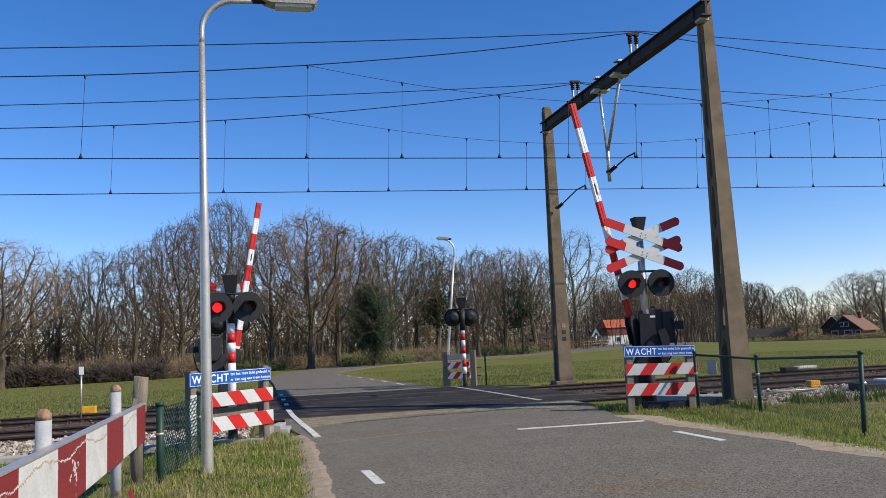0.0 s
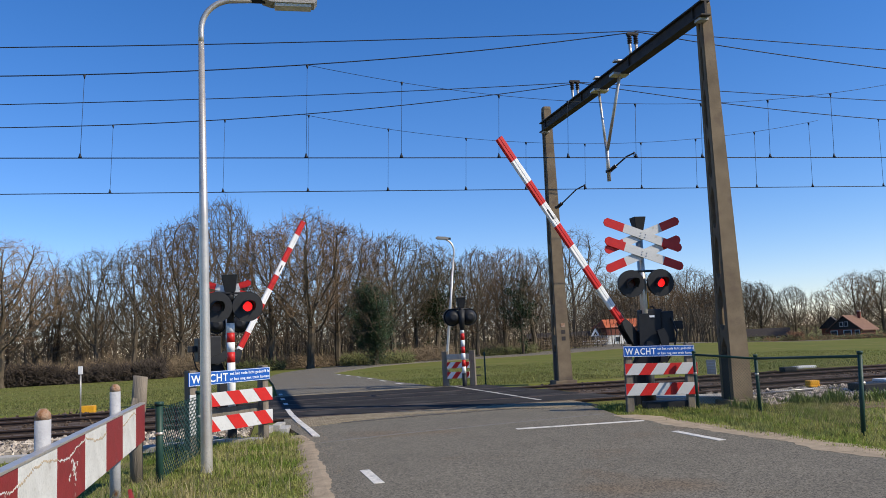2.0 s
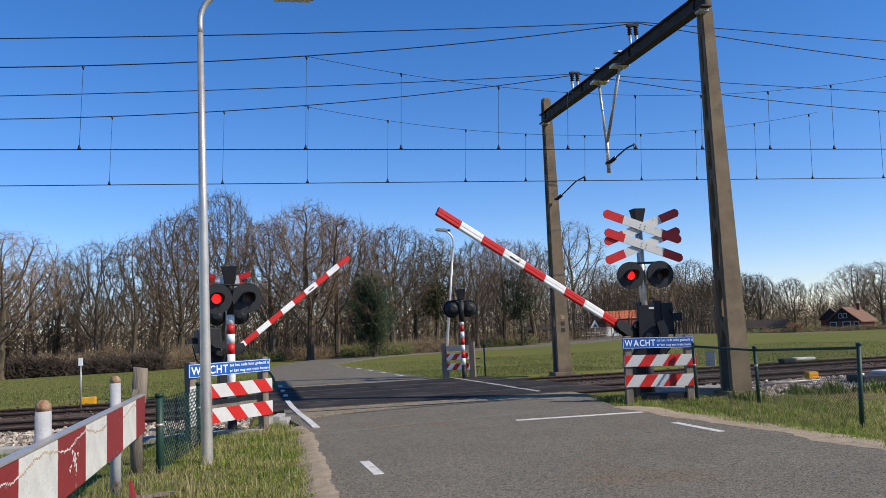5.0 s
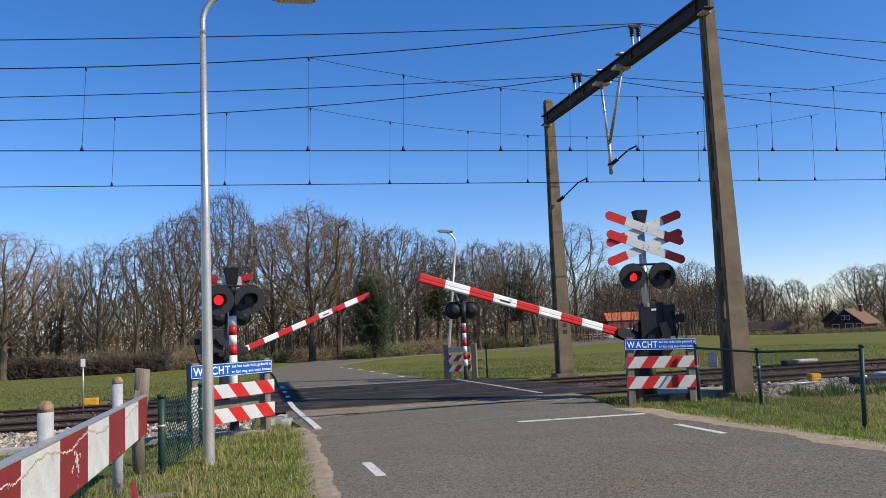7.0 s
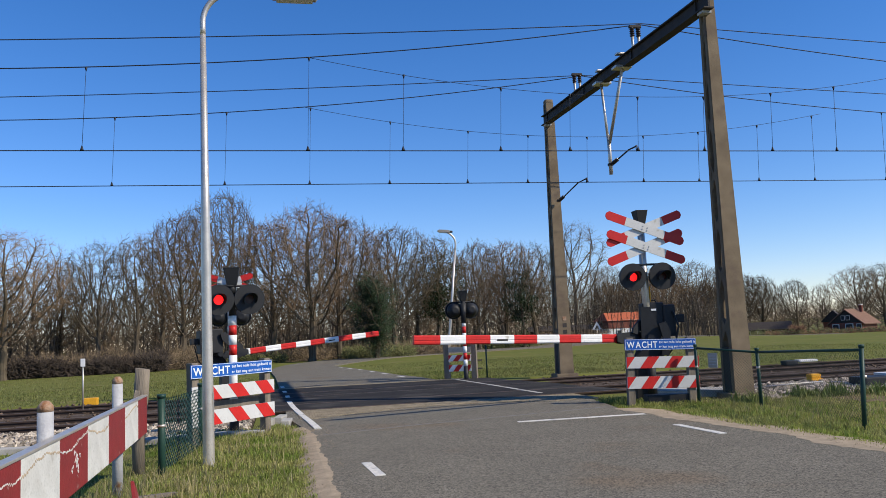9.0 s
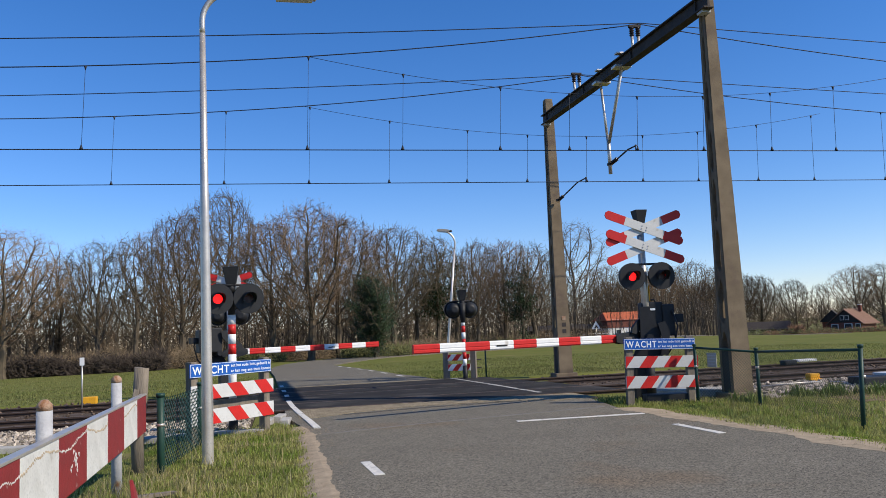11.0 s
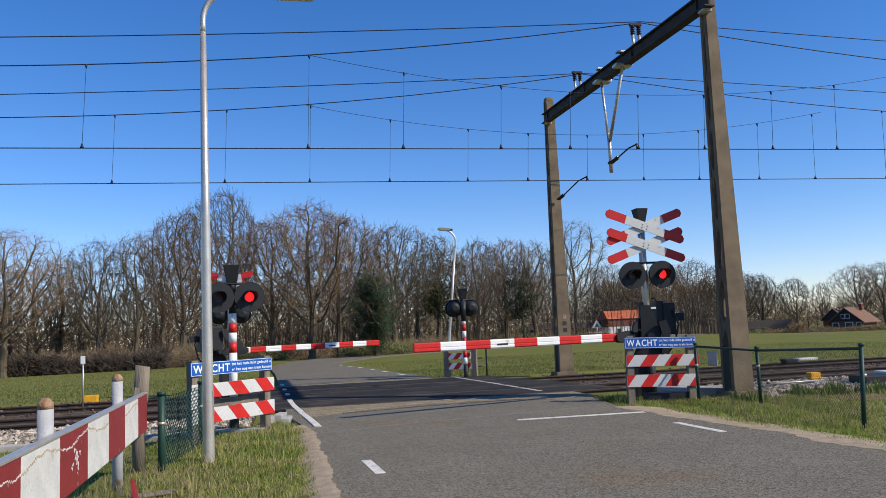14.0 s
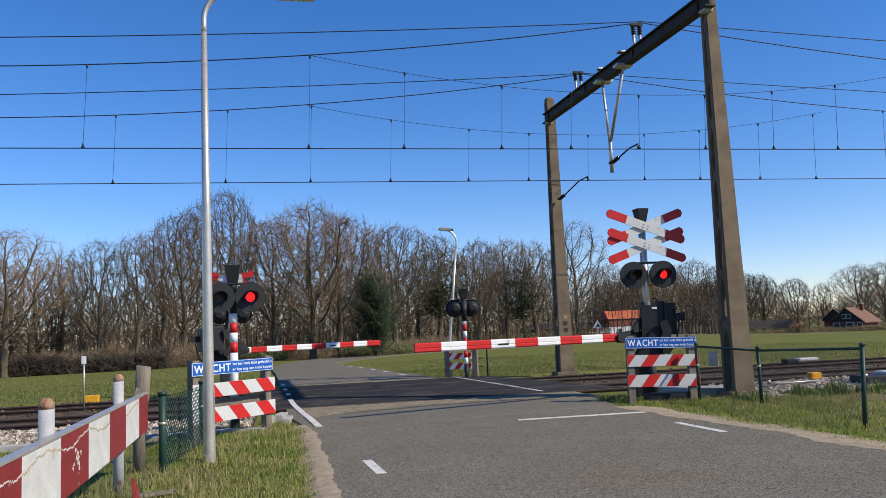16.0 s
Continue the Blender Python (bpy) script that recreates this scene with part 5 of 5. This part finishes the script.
farmhouse(104.2, 133.0, -62, 6.4, 6.6, 1.9, 2.6, "brick farmhouse with a dark gable and a brown tiled roof")
hut("farm_annex", 115.5, 151.0, 48, 3.6, 4.0, 2.4, 2.4, (BRICKRED, DARKWOOD, DARKWOOD), "dark roofed brick annex beside trees", ((0, 1.4, 1.1, 1.1),), 0.5)
hut("long_barn", 98.0, 150.0, -33, 10, 5, 1.3, 1.5, (DARKWOOD, DARKWOOD, DARKWOOD), "low dark barn with open bays", ((-3, 0.7, 0.8, 0.7), (-1, 0.7, 0.8, 0.7), (1, 0.7, 0.8, 0.7), (3, 0.7, 0.8, 0.7)), 0.4)
tri = thing("triangle_sign", pose(45.6, 112.0, fall(45.6, 112) - 0.1, 0, 0, -20), "white triangular road sign on a pole", "road sign")
part("pole", bar((0, 0, 0), (0, 0, 2.0), 0.04, 0.04, 8), GALV, tri)
part("plate", prism(bmesh.new(), [(-0.7, 1.7), (0.7, 1.7), (0, 2.9)], 0.04), WHITE, tri)
part("inner_mark", prism(bmesh.new(), [(-0.32, 1.8), (0.32, 1.8), (0, 2.35)], 0.02, Matrix.Translation((0, -0.025, 0))), DARKWOOD, tri)
# ---- trees ----
class Wood:
    """Collects round branches as plain vertex and face lists."""

    def __init__(self):
        self.v, self.f = [], []

    def limb(self, pts, radii, n):
        o0 = len(self.v)
        for i, p in enumerate(pts):
            d = (pts[min(i + 1, len(pts) - 1)] - pts[max(i - 1, 0)])
            d = d.normalized() if d.length > 1e-6 else Vector((0, 0, 1))
            s = d.orthogonal().normalized()
            u = d.cross(s)
            for k in range(n):
                a = k * 2 * math.pi / n
                w = p + (s * math.cos(a) + u * math.sin(a)) * radii[i]
                self.v.append((w.x, w.y, w.z))
        for i in range(len(pts) - 1):
            for k in range(n):
                j = (k + 1) % n
                a = o0 + i * n
                self.f.append((a + k, a + j, a + n + j, a + n + k))


def grow(rnd, start, direction, length, r0, r1, steps, wander, lift):
    """Points and radii of one crooked branch."""
    p, d = Vector(start), Vector(direction).normalized()
    pts, rad = [p.copy()], [r0]
    for i in range(steps):
        d = (d + Vector((rnd.gauss(0, wander), rnd.gauss(0, wander), rnd.gauss(0, wander) + lift))).normalized()
        p = p + d * length / steps
        pts.append(p.copy())
        rad.append(r0 + (r1 - r0) * (i + 1) / steps)
    return pts, rad


def along(pts, u):
    s = u * (len(pts) - 1)
    i = min(int(s), len(pts) - 2)
    return pts[i].lerp(pts[i + 1], s - i), (pts[i + 1] - pts[i]).normalized()


def skeleton(rnd, height, bole, radius, low, points, step, reach, kill, widest=0.55):
    """Nodes of a tree that has grown towards scattered points of its crown: positions and each one's parent."""
    goals = []
    lumps = [(rnd.random() * 6.283, rnd.uniform(0.75, 1.12)) for _ in range(7)]
    while len(goals) < points:
        u = rnd.random() ** 0.85
        z = low + (height - low) * u
        wide = (u / widest) ** 0.55 if u < widest else math.sqrt(max(0.0, 1 - ((u - widest) / (1 - widest)) ** 2.2))
        a = rnd.random() * 6.283
        lobe = sum(k * max(0.0, math.cos(a - b)) ** 4 for b, k in lumps) / 3.2 + 0.62
        r = radius * max(wide, 0.12) * lobe * rnd.random() ** 0.42
        goals.append(Vector((r * math.cos(a), r * math.sin(a), z)))
    nodes, up = [Vector((0, 0, -0.2))], [-1]
    lean = Vector((rnd.gauss(0, 0.05), rnd.gauss(0, 0.05), 1)).normalized()
    while nodes[-1].z < bole:
        d = (lean + Vector((rnd.gauss(0, 0.07), rnd.gauss(0, 0.07), 0))).normalized()
        up.append(len(nodes) - 1)
        nodes.append(nodes[-1] + d * step * 1.6)
    for turn in range(90):
        tree_of = kdtree.KDTree(len(nodes))
        for k, p in enumerate(nodes):
            tree_of.insert(p, k)
        tree_of.balance()
        pull, left = {}, []
        for g in goals:
            p, k, dist = tree_of.find(g)
            if dist < kill:
                continue
            left.append(g)
            if dist < reach or turn < 12:
                pull[k] = pull.get(k, Vector()) + (g - p).normalized()
        goals = left
        if not pull or len(nodes) > points * 1.7:
            break
        for k, v in pull.items():
            if v.length < 1e-4:
                continue
            back = (nodes[k] - nodes[up[k]]).normalized() if k else Vector((0, 0, 1))
            d = (v.normalized() + back * 0.45 + Vector((rnd.gauss(0, 0.13), rnd.gauss(0, 0.13), rnd.gauss(0.04, 0.13)))).normalized()
            up.append(k)
            nodes.append(nodes[k] + d * step)
    return nodes, up


def tree_meshes(seed, height, bole, radius, low, points, girth, twigs, mat, ivy=0, widest=0.55, step=0.3):
    """A bare tree: trunk and limbs in one mesh, branches and fine twigs in another, ivy leaves in a third."""
    rnd = random.Random(seed)
    nodes, up = skeleton(rnd, height, bole, radius, low, points, step, radius * 0.75, step * 1.7, widest)
    n = len(nodes)
    kids = [[] for _ in range(n)]
    for k in range(1, n):
        kids[up[k]].append(k)
    load = [0.0] * n
    for k in range(n - 1, -1, -1):
        load[k] = sum(load[c] for c in kids[k]) or 1.0
    fat = [max(0.013, girth * (w / load[0]) ** 0.46) for w in load]
    trunk, crown = Wood(), Wood()
    todo = [(0, None)]
    while todo:
        k, frm = todo.pop()
        pts, rad = ([nodes[frm]], [fat[k]]) if frm is not None else ([], [])
        while True:
            pts.append(nodes[k])
            rad.append(fat[k] * (1.35 if k == 0 else 1.0))
            if not kids[k]:
                break
            main = max(kids[k], key=lambda c: load[c])
            todo += [(c, k) for c in kids[k] if c != main]
            k = main
        if len(pts) < 2:
            continue
        if not kids[k]:
            rad[-1] = 0.006
        thick = sum(r > 0.045 for r in rad)
        if thick > 1:
            trunk.limb(pts[:thick], rad[:thick], 7 if rad[0] > 0.12 else 4)
            pts, rad = pts[thick - 1:], rad[thick - 1:]
        if len(pts) > 1:
            keep = sorted(set(list(range(0, len(pts), 2)) + [len(pts) - 1]))
            crown.limb([pts[q] for q in keep], [rad[q] for q in keep], 3)
    # sprays of fine twigs on all that is thin, most of them at the tips
    for k in (k for k in range(1, n) if fat[k] < 0.05):
        d = (nodes[k] - nodes[up[k]]).normalized()
        for _ in range(2 if kids[k] else 3):
            side = Vector((rnd.gauss(0, 1), rnd.gauss(0, 1), rnd.gauss(0.2, 0.8))).normalized()
            w = nodes[up[k]].lerp(nodes[k], rnd.random())
            axis = (d * 0.75 + side * 0.7).normalized()
            ln = rnd.uniform(0.4, 0.95)
            mid = w + axis * ln * 0.5
            tip = w + axis * ln + Vector((rnd.gauss(0, 0.08), rnd.gauss(0, 0.08), rnd.gauss(0.06, 0.08)))
            s = axis.orthogonal().normalized() * 0.013
            o = len(crown.v)
            crown.v += [tuple(w - s), tuple(w + s), tuple(mid + s * 0.8), tuple(mid - s * 0.8), tuple(tip)]
            crown.f += [(o, o + 1, o + 2, o + 3), (o + 3, o + 2, o + 4)]
            for _ in range(twigs):
                a = w.lerp(tip, rnd.uniform(0.15, 1.0))
                side = Vector((rnd.gauss(0, 1), rnd.gauss(0, 1), rnd.gauss(0.2, 0.8))).normalized()
                e = a + (axis * 0.7 + side * 0.8) * rnd.uniform(0.15, 0.4)
                s = side.orthogonal().normalized() * 0.0105
                o = len(crown.v)
                crown.v += [tuple(a - s), tuple(a + s), tuple(e)]
                crown.f.append((o, o + 1, o + 2))
    leaves = None
    if ivy:
        lv, lf = [], []
        stout = [k for k in range(n) if fat[k] > 0.06 and nodes[k].z < height * 0.86]
        for _ in range(ivy):
            heart = nodes[rnd.choice(stout)]
            heart = heart + Vector((rnd.gauss(0, 0.35), rnd.gauss(0, 0.35), rnd.gauss(0, 0.35))) * (1 + 2.2 * max(0.0, noise.noise(heart * 0.45)))
            size = rnd.uniform(0.25, 0.6)
            for _ in range(70):
                c = heart + Vector((rnd.gauss(0, size), rnd.gauss(0, size), rnd.gauss(0, size * 0.8)))
                a = Vector((rnd.gauss(0, 1), rnd.gauss(0, 1), rnd.gauss(0, 1))).normalized()
                b = a.orthogonal().normalized()
                s = rnd.uniform(0.06, 0.13)
                o = len(lv)
                lv += [tuple(c - a * s), tuple(c + b * s * 0.7), tuple(c + a * s), tuple(c - b * s * 0.7)]
                lf.append((o, o + 1, o + 2, o + 3))
        leaves = raw("ivy", lv, lf, IVY)
    return raw("trunk", trunk.v, trunk.f, BARK), raw("crown", crown.v, crown.f, mat), leaves


KINDS = {
    "oak": [tree_meshes(s, 12, 3.0, 4.6, 2.4, 2600, 0.3, 4, m) for s, m in ((1, BUD), (2, TWIG), (3, BUD))],
    "slim": [tree_meshes(s, 12, 4.0, 2.7, 2.2, 1500, 0.2, 4, m, widest=0.6) for s, m in ((4, TWIG), (5, TWIG), (6, BUD))],
    "far": [tree_meshes(9, 12, 2.6, 4.2, 1.8, 1300, 0.28, 4, BUD, step=0.36), tree_meshes(10, 12, 3.4, 3.4, 2.0, 1200, 0.24, 4, TWIG, step=0.36)],
    "ivy": [tree_meshes(7, 12, 3.5, 3.6, 0.4, 900, 0.36, 3, TWIG, 430, widest=0.4), tree_meshes(8, 12, 4.4, 3.4, 3.0, 1400, 0.26, 4, TWIG, 90)],
}
LABELS = {"far": "bare tree in the wood behind the farm fields", "oak": "bare broad oak with brownish buds at the wood's edge", "slim": "bare slender tree in the leafless wood", "ivy": "leafless tree wrapped in dark green ivy"}
made_trees = {}


def tree(kind, i, x, y, height, turn, wide=1.0):
    s = height / 12.1
    m = pose(x, y, fall(x, y) - 0.1, 0, 0, turn) @ Matrix.Diagonal((s * wide, s * wide, s, 1))
    if (kind, i) in made_trees:
        src = made_trees[kind, i]
        ob = new("tree")
        tagged(ob, LABELS[kind], "tree", "trees of the wood")
        ob.matrix_basis = m
        for c in src.children:
            k = new(c.name.split(".")[0], c.data)
            k.parent = ob
        return ob
    t = thing("tree", m, LABELS[kind], "tree", "trees of the wood")
    trunk, crown, ivy = KINDS[kind][i]
    part("trunk", trunk, None, t)
    part("crown", crown, None, t, "fine bare twigs")
    if ivy:
        part("ivy", ivy, None, t, "dark ivy leaves")
    made_trees[kind, i] = t
    return t


def at_bearing(deg, dist):
    return dist * math.sin(radians(deg)), dist * math.cos(radians(deg))


# the wood's edge: bearing, distance, height, kind
EDGE = [(-17.7, 70, 11.5, "oak", 0, 1.0), (-14.5, 84, 11.4, "slim", 0, 1.2), (-12.1, 76, 11.6, "oak", 1, 0.75), (-10.0, 74, 11.8, "slim", 1, 1.0), (-8.4, 80, 13.2, "slim", 2, 1.1), (-6.9, 76, 14.0, "oak", 2, 0.85),
        (-3.9, 88, 18.4, "oak", 1, 0.72), (-0.8, 86, 15.0, "oak", 0, 0.85), (1.8, 83, 16.0, "oak", 2, 1.0), (3.8, 88, 15.6, "oak", 0, 0.85), (5.7, 92, 14.6, "slim", 2, 1.2), (7.7, 92, 14.9, "oak", 1, 0.9),
        (9.4, 98, 12.6, "slim", 0, 1.1), (12.2, 112, 13.6, "slim", 1, 1.2), (13.8, 112, 15.2, "oak", 2, 0.72), (15.8, 116, 15.5, "oak", 0, 0.8), (17.9, 118, 15.2, "slim", 0, 1.3), (20.7, 140, 20.6, "slim", 1, 1.05),
        (23.2, 146, 13.2, "oak", 1, 0.8), (25.3, 146, 12.8, "slim", 2, 1.2), (27.0, 150, 13.2, "oak", 0, 0.9), (28.8, 152, 13.8, "oak", 2, 0.9), (30.6, 156, 13.2, "oak", 1, 0.9),
        (-19.0, 80, 11.0, "far", 1, 1.1), (-16.0, 82, 10.6, "far", 0, 1.0), (-13.2, 88, 11.0, "far", 1, 1.0), (12.9, 118, 13.4, "far", 0, 0.9), (19.3, 126, 14.2, "far", 1, 0.9), (22.0, 150, 13.2, "far", 0, 1.0), (24.3, 152, 12.6, "far", 1, 1.0)]
rnd = random.Random(21)
for b, dist, h, kind, i, wide in EDGE:
    tree(kind, i, *at_bearing(b, dist), h, rnd.random() * 360, wide)
tree("ivy", 0, *at_bearing(6.4, 78), 9.4, 40, 0.95)
tree("ivy", 1, *at_bearing(10.9, 97), 14.3, 200)
tree("ivy", 1, *at_bearing(17.0, 112), 12.4, 90, 0.8)
for n in range(62):
    b = -20 + 51 * (n + rnd.random()) / 62
    base = np.interp(b, [-20, -10, -3, 5, 9, 13, 20, 30], [80, 80, 94, 94, 102, 120, 145, 156])
    top = np.interp(b, [-20, -15, -10, -5, 0, 5, 9, 13, 20, 30], [9.5, 9, 10.5, 14, 14.5, 13.6, 12.5, 14.5, 13.5, 13])
    pick = rnd.random()
    tree("slim" if pick < 0.45 else "far", rnd.randrange(3) if pick < 0.45 else rnd.randrange(2), *at_bearing(b, base + rnd.random() * 30), top * rnd.uniform(0.7, 1.02), rnd.random() * 360)
# field trees round the farm
for b, dist, h, kind in ((32.0, 190, 13.6, "oak"), (33.2, 192, 13.2, "oak"), (35.3, 188, 11.6, "oak"), (36.9, 192, 10.6, "slim"), (38.9, 178, 13.0, "oak"), (40.4, 180, 13.4, "oak"), (42.0, 184, 13.6, "oak"), (43.4, 190, 13.0, "oak"), (34.3, 240, 9, "slim"), (37.9, 240, 9.5, "slim"), (31.0, 178, 13, "slim")):
    tree(kind, int(dist + h) % 3, *at_bearing(b, dist), h, dist * 7 % 360)

for n in range(44):
    b = 22.5 + 22 * (n + rnd.random()) / 44
    tree("far", n % 2, *at_bearing(b, np.interp(b, [22, 30, 33, 45], [158, 172, 215, 235]) + rnd.random() * 30), rnd.uniform(9.5, 13) * (0.72 if 34 < b < 38.4 else 1.0), rnd.random() * 360)

# ---- undergrowth and far woods ----
single("wood_floor", slab([at_bearing(b, d) for b, d in ((-26, 72), (-18, 73), (-12, 72), (-7, 79), (-3, 89), (2, 88))], [at_bearing(b, d) for b, d in ((-26, 130), (-18, 130), (-12, 130), (-7, 130), (-3, 130), (2, 130))], -0.02, 0.05),
       material("leaf_litter", (0.17, 0.12, 0.075), 0.95, second=(0.11, 0.085, 0.05), scale=1.5, fine=12, bump=0.5, coords="World"), "brown leaf litter under the trees", "wood floor", kind="structure")


def brush(name, spots, seed, mat, label, width):
    """Low tangled growth: short bent sticks in heaps along the wood's edge."""
    rnd = random.Random(seed)
    verts, faces = [], []
    for b0, b1, d0, d1, h0, h1, n in spots:
        for _ in range(n):
            x, y = at_bearing(rnd.uniform(b0, b1), rnd.uniform(d0, d1))
            heap = h0 + (h1 - h0) * (0.5 + 0.5 * noise.noise((x * 0.22, y * 0.22, seed)) + 0.35 * noise.noise((x * 0.7, y * 0.7, seed)))
            z = fall(x, y) - 0.1 + heap * rnd.random() ** 0.8
            ln = rnd.uniform(0.3, 0.9) * min(1.0 + heap * 0.12, 2.0)
            a = Vector((rnd.gauss(0, 1), rnd.gauss(0, 1), rnd.gauss(0.5, 0.7))).normalized() * ln
            s = a.orthogonal().normalized() * width
            c = Vector((x, y, z))
            mid = c + a * 0.5 + s.cross(a).normalized() * ln * 0.1
            o = len(verts)
            verts += [tuple(c - s), tuple(c + s), tuple(mid + s * 0.8), tuple(mid - s * 0.8), tuple(c + a)]
            faces += [(o, o + 1, o + 2, o + 3), (o + 3, o + 2, o + 4)]
    return tagged(new(name, raw(name, verts, faces, mat)), label, "undergrowth", kind="stuff")


brush("undergrowth", [(-22, -5, 71, 84, 0.5, 2.2, 15000), (-5, 3, 84, 98, 0.4, 1.8, 8000), (3, 12, 88, 105, 0.4, 2.2, 11000), (12, 23, 118, 150, 0.5, 2.5, 11000), (23, 31, 142, 165, 0.5, 2.5, 6000)], 31, BRUSH, "tangled brown undergrowth below the trees", 0.022)
brush("bramble_mound", [(-18.0, -8.0, 70, 76, 0.1, 2.1, 20000)], 32, material("dark_brambles", (0.06, 0.045, 0.035), 0.95, second=(0.04, 0.032, 0.025), scale=0.5, bump=0, island=0.4), "dark bramble mound along the wood's edge", 0.03)
brush("green_scrub", [(-5, 0, 82, 88, 0.3, 1.1, 2500), (4, 9, 82, 90, 0.3, 1.6, 3500), (12, 18, 112, 118, 0.3, 1.6, 2500), (26, 44, 150, 175, 0.3, 1.4, 5000)], 33, MOSSY, "greenish scrub at the foot of the wood", 0.035)
brush("russet_hedge", [(33.2, 42.5, 158, 164, 0.2, 0.9, 4000), (34.8, 35.6, 156, 160, 1.0, 1.9, 1200)], 34, HEDGE, "russet hedge before the farmhouse", 0.05)
def stems(name, spots, seed, mat, label):
    """Thin upright stems of young trees, past counting."""
    rnd = random.Random(seed)
    w = Wood()
    for b0, b1, d0, d1, h0, h1, n in spots:
        for _ in range(n):
            x, y = at_bearing(rnd.uniform(b0, b1), rnd.uniform(d0, d1))
            h = rnd.uniform(h0, h1)
            pts, rad = grow(rnd, (x, y, fall(x, y) - 0.1), (rnd.gauss(0, 0.08), rnd.gauss(0, 0.08), 1), h, rnd.uniform(0.03, 0.085), 0.012, 3, 0.07, 0.05)
            w.limb(pts, rad, 3)
            for k in range(18):
                p, d = along(pts, rnd.uniform(0.25, 1))
                side = Vector((rnd.gauss(0, 1), rnd.gauss(0, 1), rnd.gauss(0.5, 0.5))).normalized()
                tip = p + side * h * rnd.uniform(0.1, 0.24)
                s = side.orthogonal().normalized() * 0.016
                o = len(w.v)
                w.v += [tuple(p - s), tuple(p + s), tuple(tip)]
                w.f.append((o, o + 1, o + 2))
    return tagged(new(name, raw(name, w.v, w.f, mat)), label, "young trees", kind="stuff")


stems("young_stems", [(-22, -4, 78, 116, 3, 7, 330), (-4, 9, 92, 125, 4, 8, 400), (9, 31, 118, 165, 4, 8, 650)], 41, BARK, "crowded thin stems of young bare trees")
brush("far_woods", [(-32, 26, 150, 220, 3, 10, 40000), (26, 50, 230, 320, 4, 9, 20000)], 35, BRUSH, "distant leafless woods on the horizon", 0.08)


# ---- what moves ----
def motions():
    east = [(0, 75.65), (0.5, 68.3), (1, 62.9), (1.5, 57.84), (2, 53.11), (2.5, 48.41), (3, 44.05), (3.5, 39.96), (4, 36.08), (5.25, 26.9), (6.5, 17.85), (7, 14.58), (7.5, 11.16), (8, 7.77), (8.5, 4.55), (9, 2.1), (9.2, 1.1), (9.6, 0.14), (16, 0.14)]
    west = [(0, 79.8), (0.5, 75.2), (0.9, 71.2), (1.5, 66.0), (2.1, 60.2), (2.7, 54.7), (3.5, 48.3), (4.2, 43.0), (5.3, 33.6), (6.5, 23.5), (7, 20.3), (7.5, 16.87), (8, 13.12), (8.5, 9.16), (9, 4.7), (9.3, 2.2), (9.7, 0.27), (16, 0.27)]
    for arm, rows in ((BOOM_EAST, east), (BOOM_WEST, west)):
        rest = arm.matrix_basis.copy()
        walk(arm, [(t, rest @ pose(0, 0, 0, 0, -a, 0)) for t, a in rows])
    # the lamps flash in turn: 0.673 s from one flash to the next; added discs cover them when off
    period = 0.673
    for side, late in (("left", 0.0), ("right", 0.5)):
        for shutter, lift in FLASH_DISCS[side]:
            rows, shown = [], None
            for k in range(481):
                t = k / 30
                lit = (max(t - 0.02, 0.0) / period - late) % 1 < 0.5
                if lit != shown or k == 480:
                    if shown is not None:
                        rows.append(((k - 1) / 30 if k < 480 else 15.97, pose(0, 0, lift if shown else 0)))
                    rows.append((t, pose(0, 0, lift if lit else 0)))
                    shown = lit
            walk(shutter, rows)


motions()
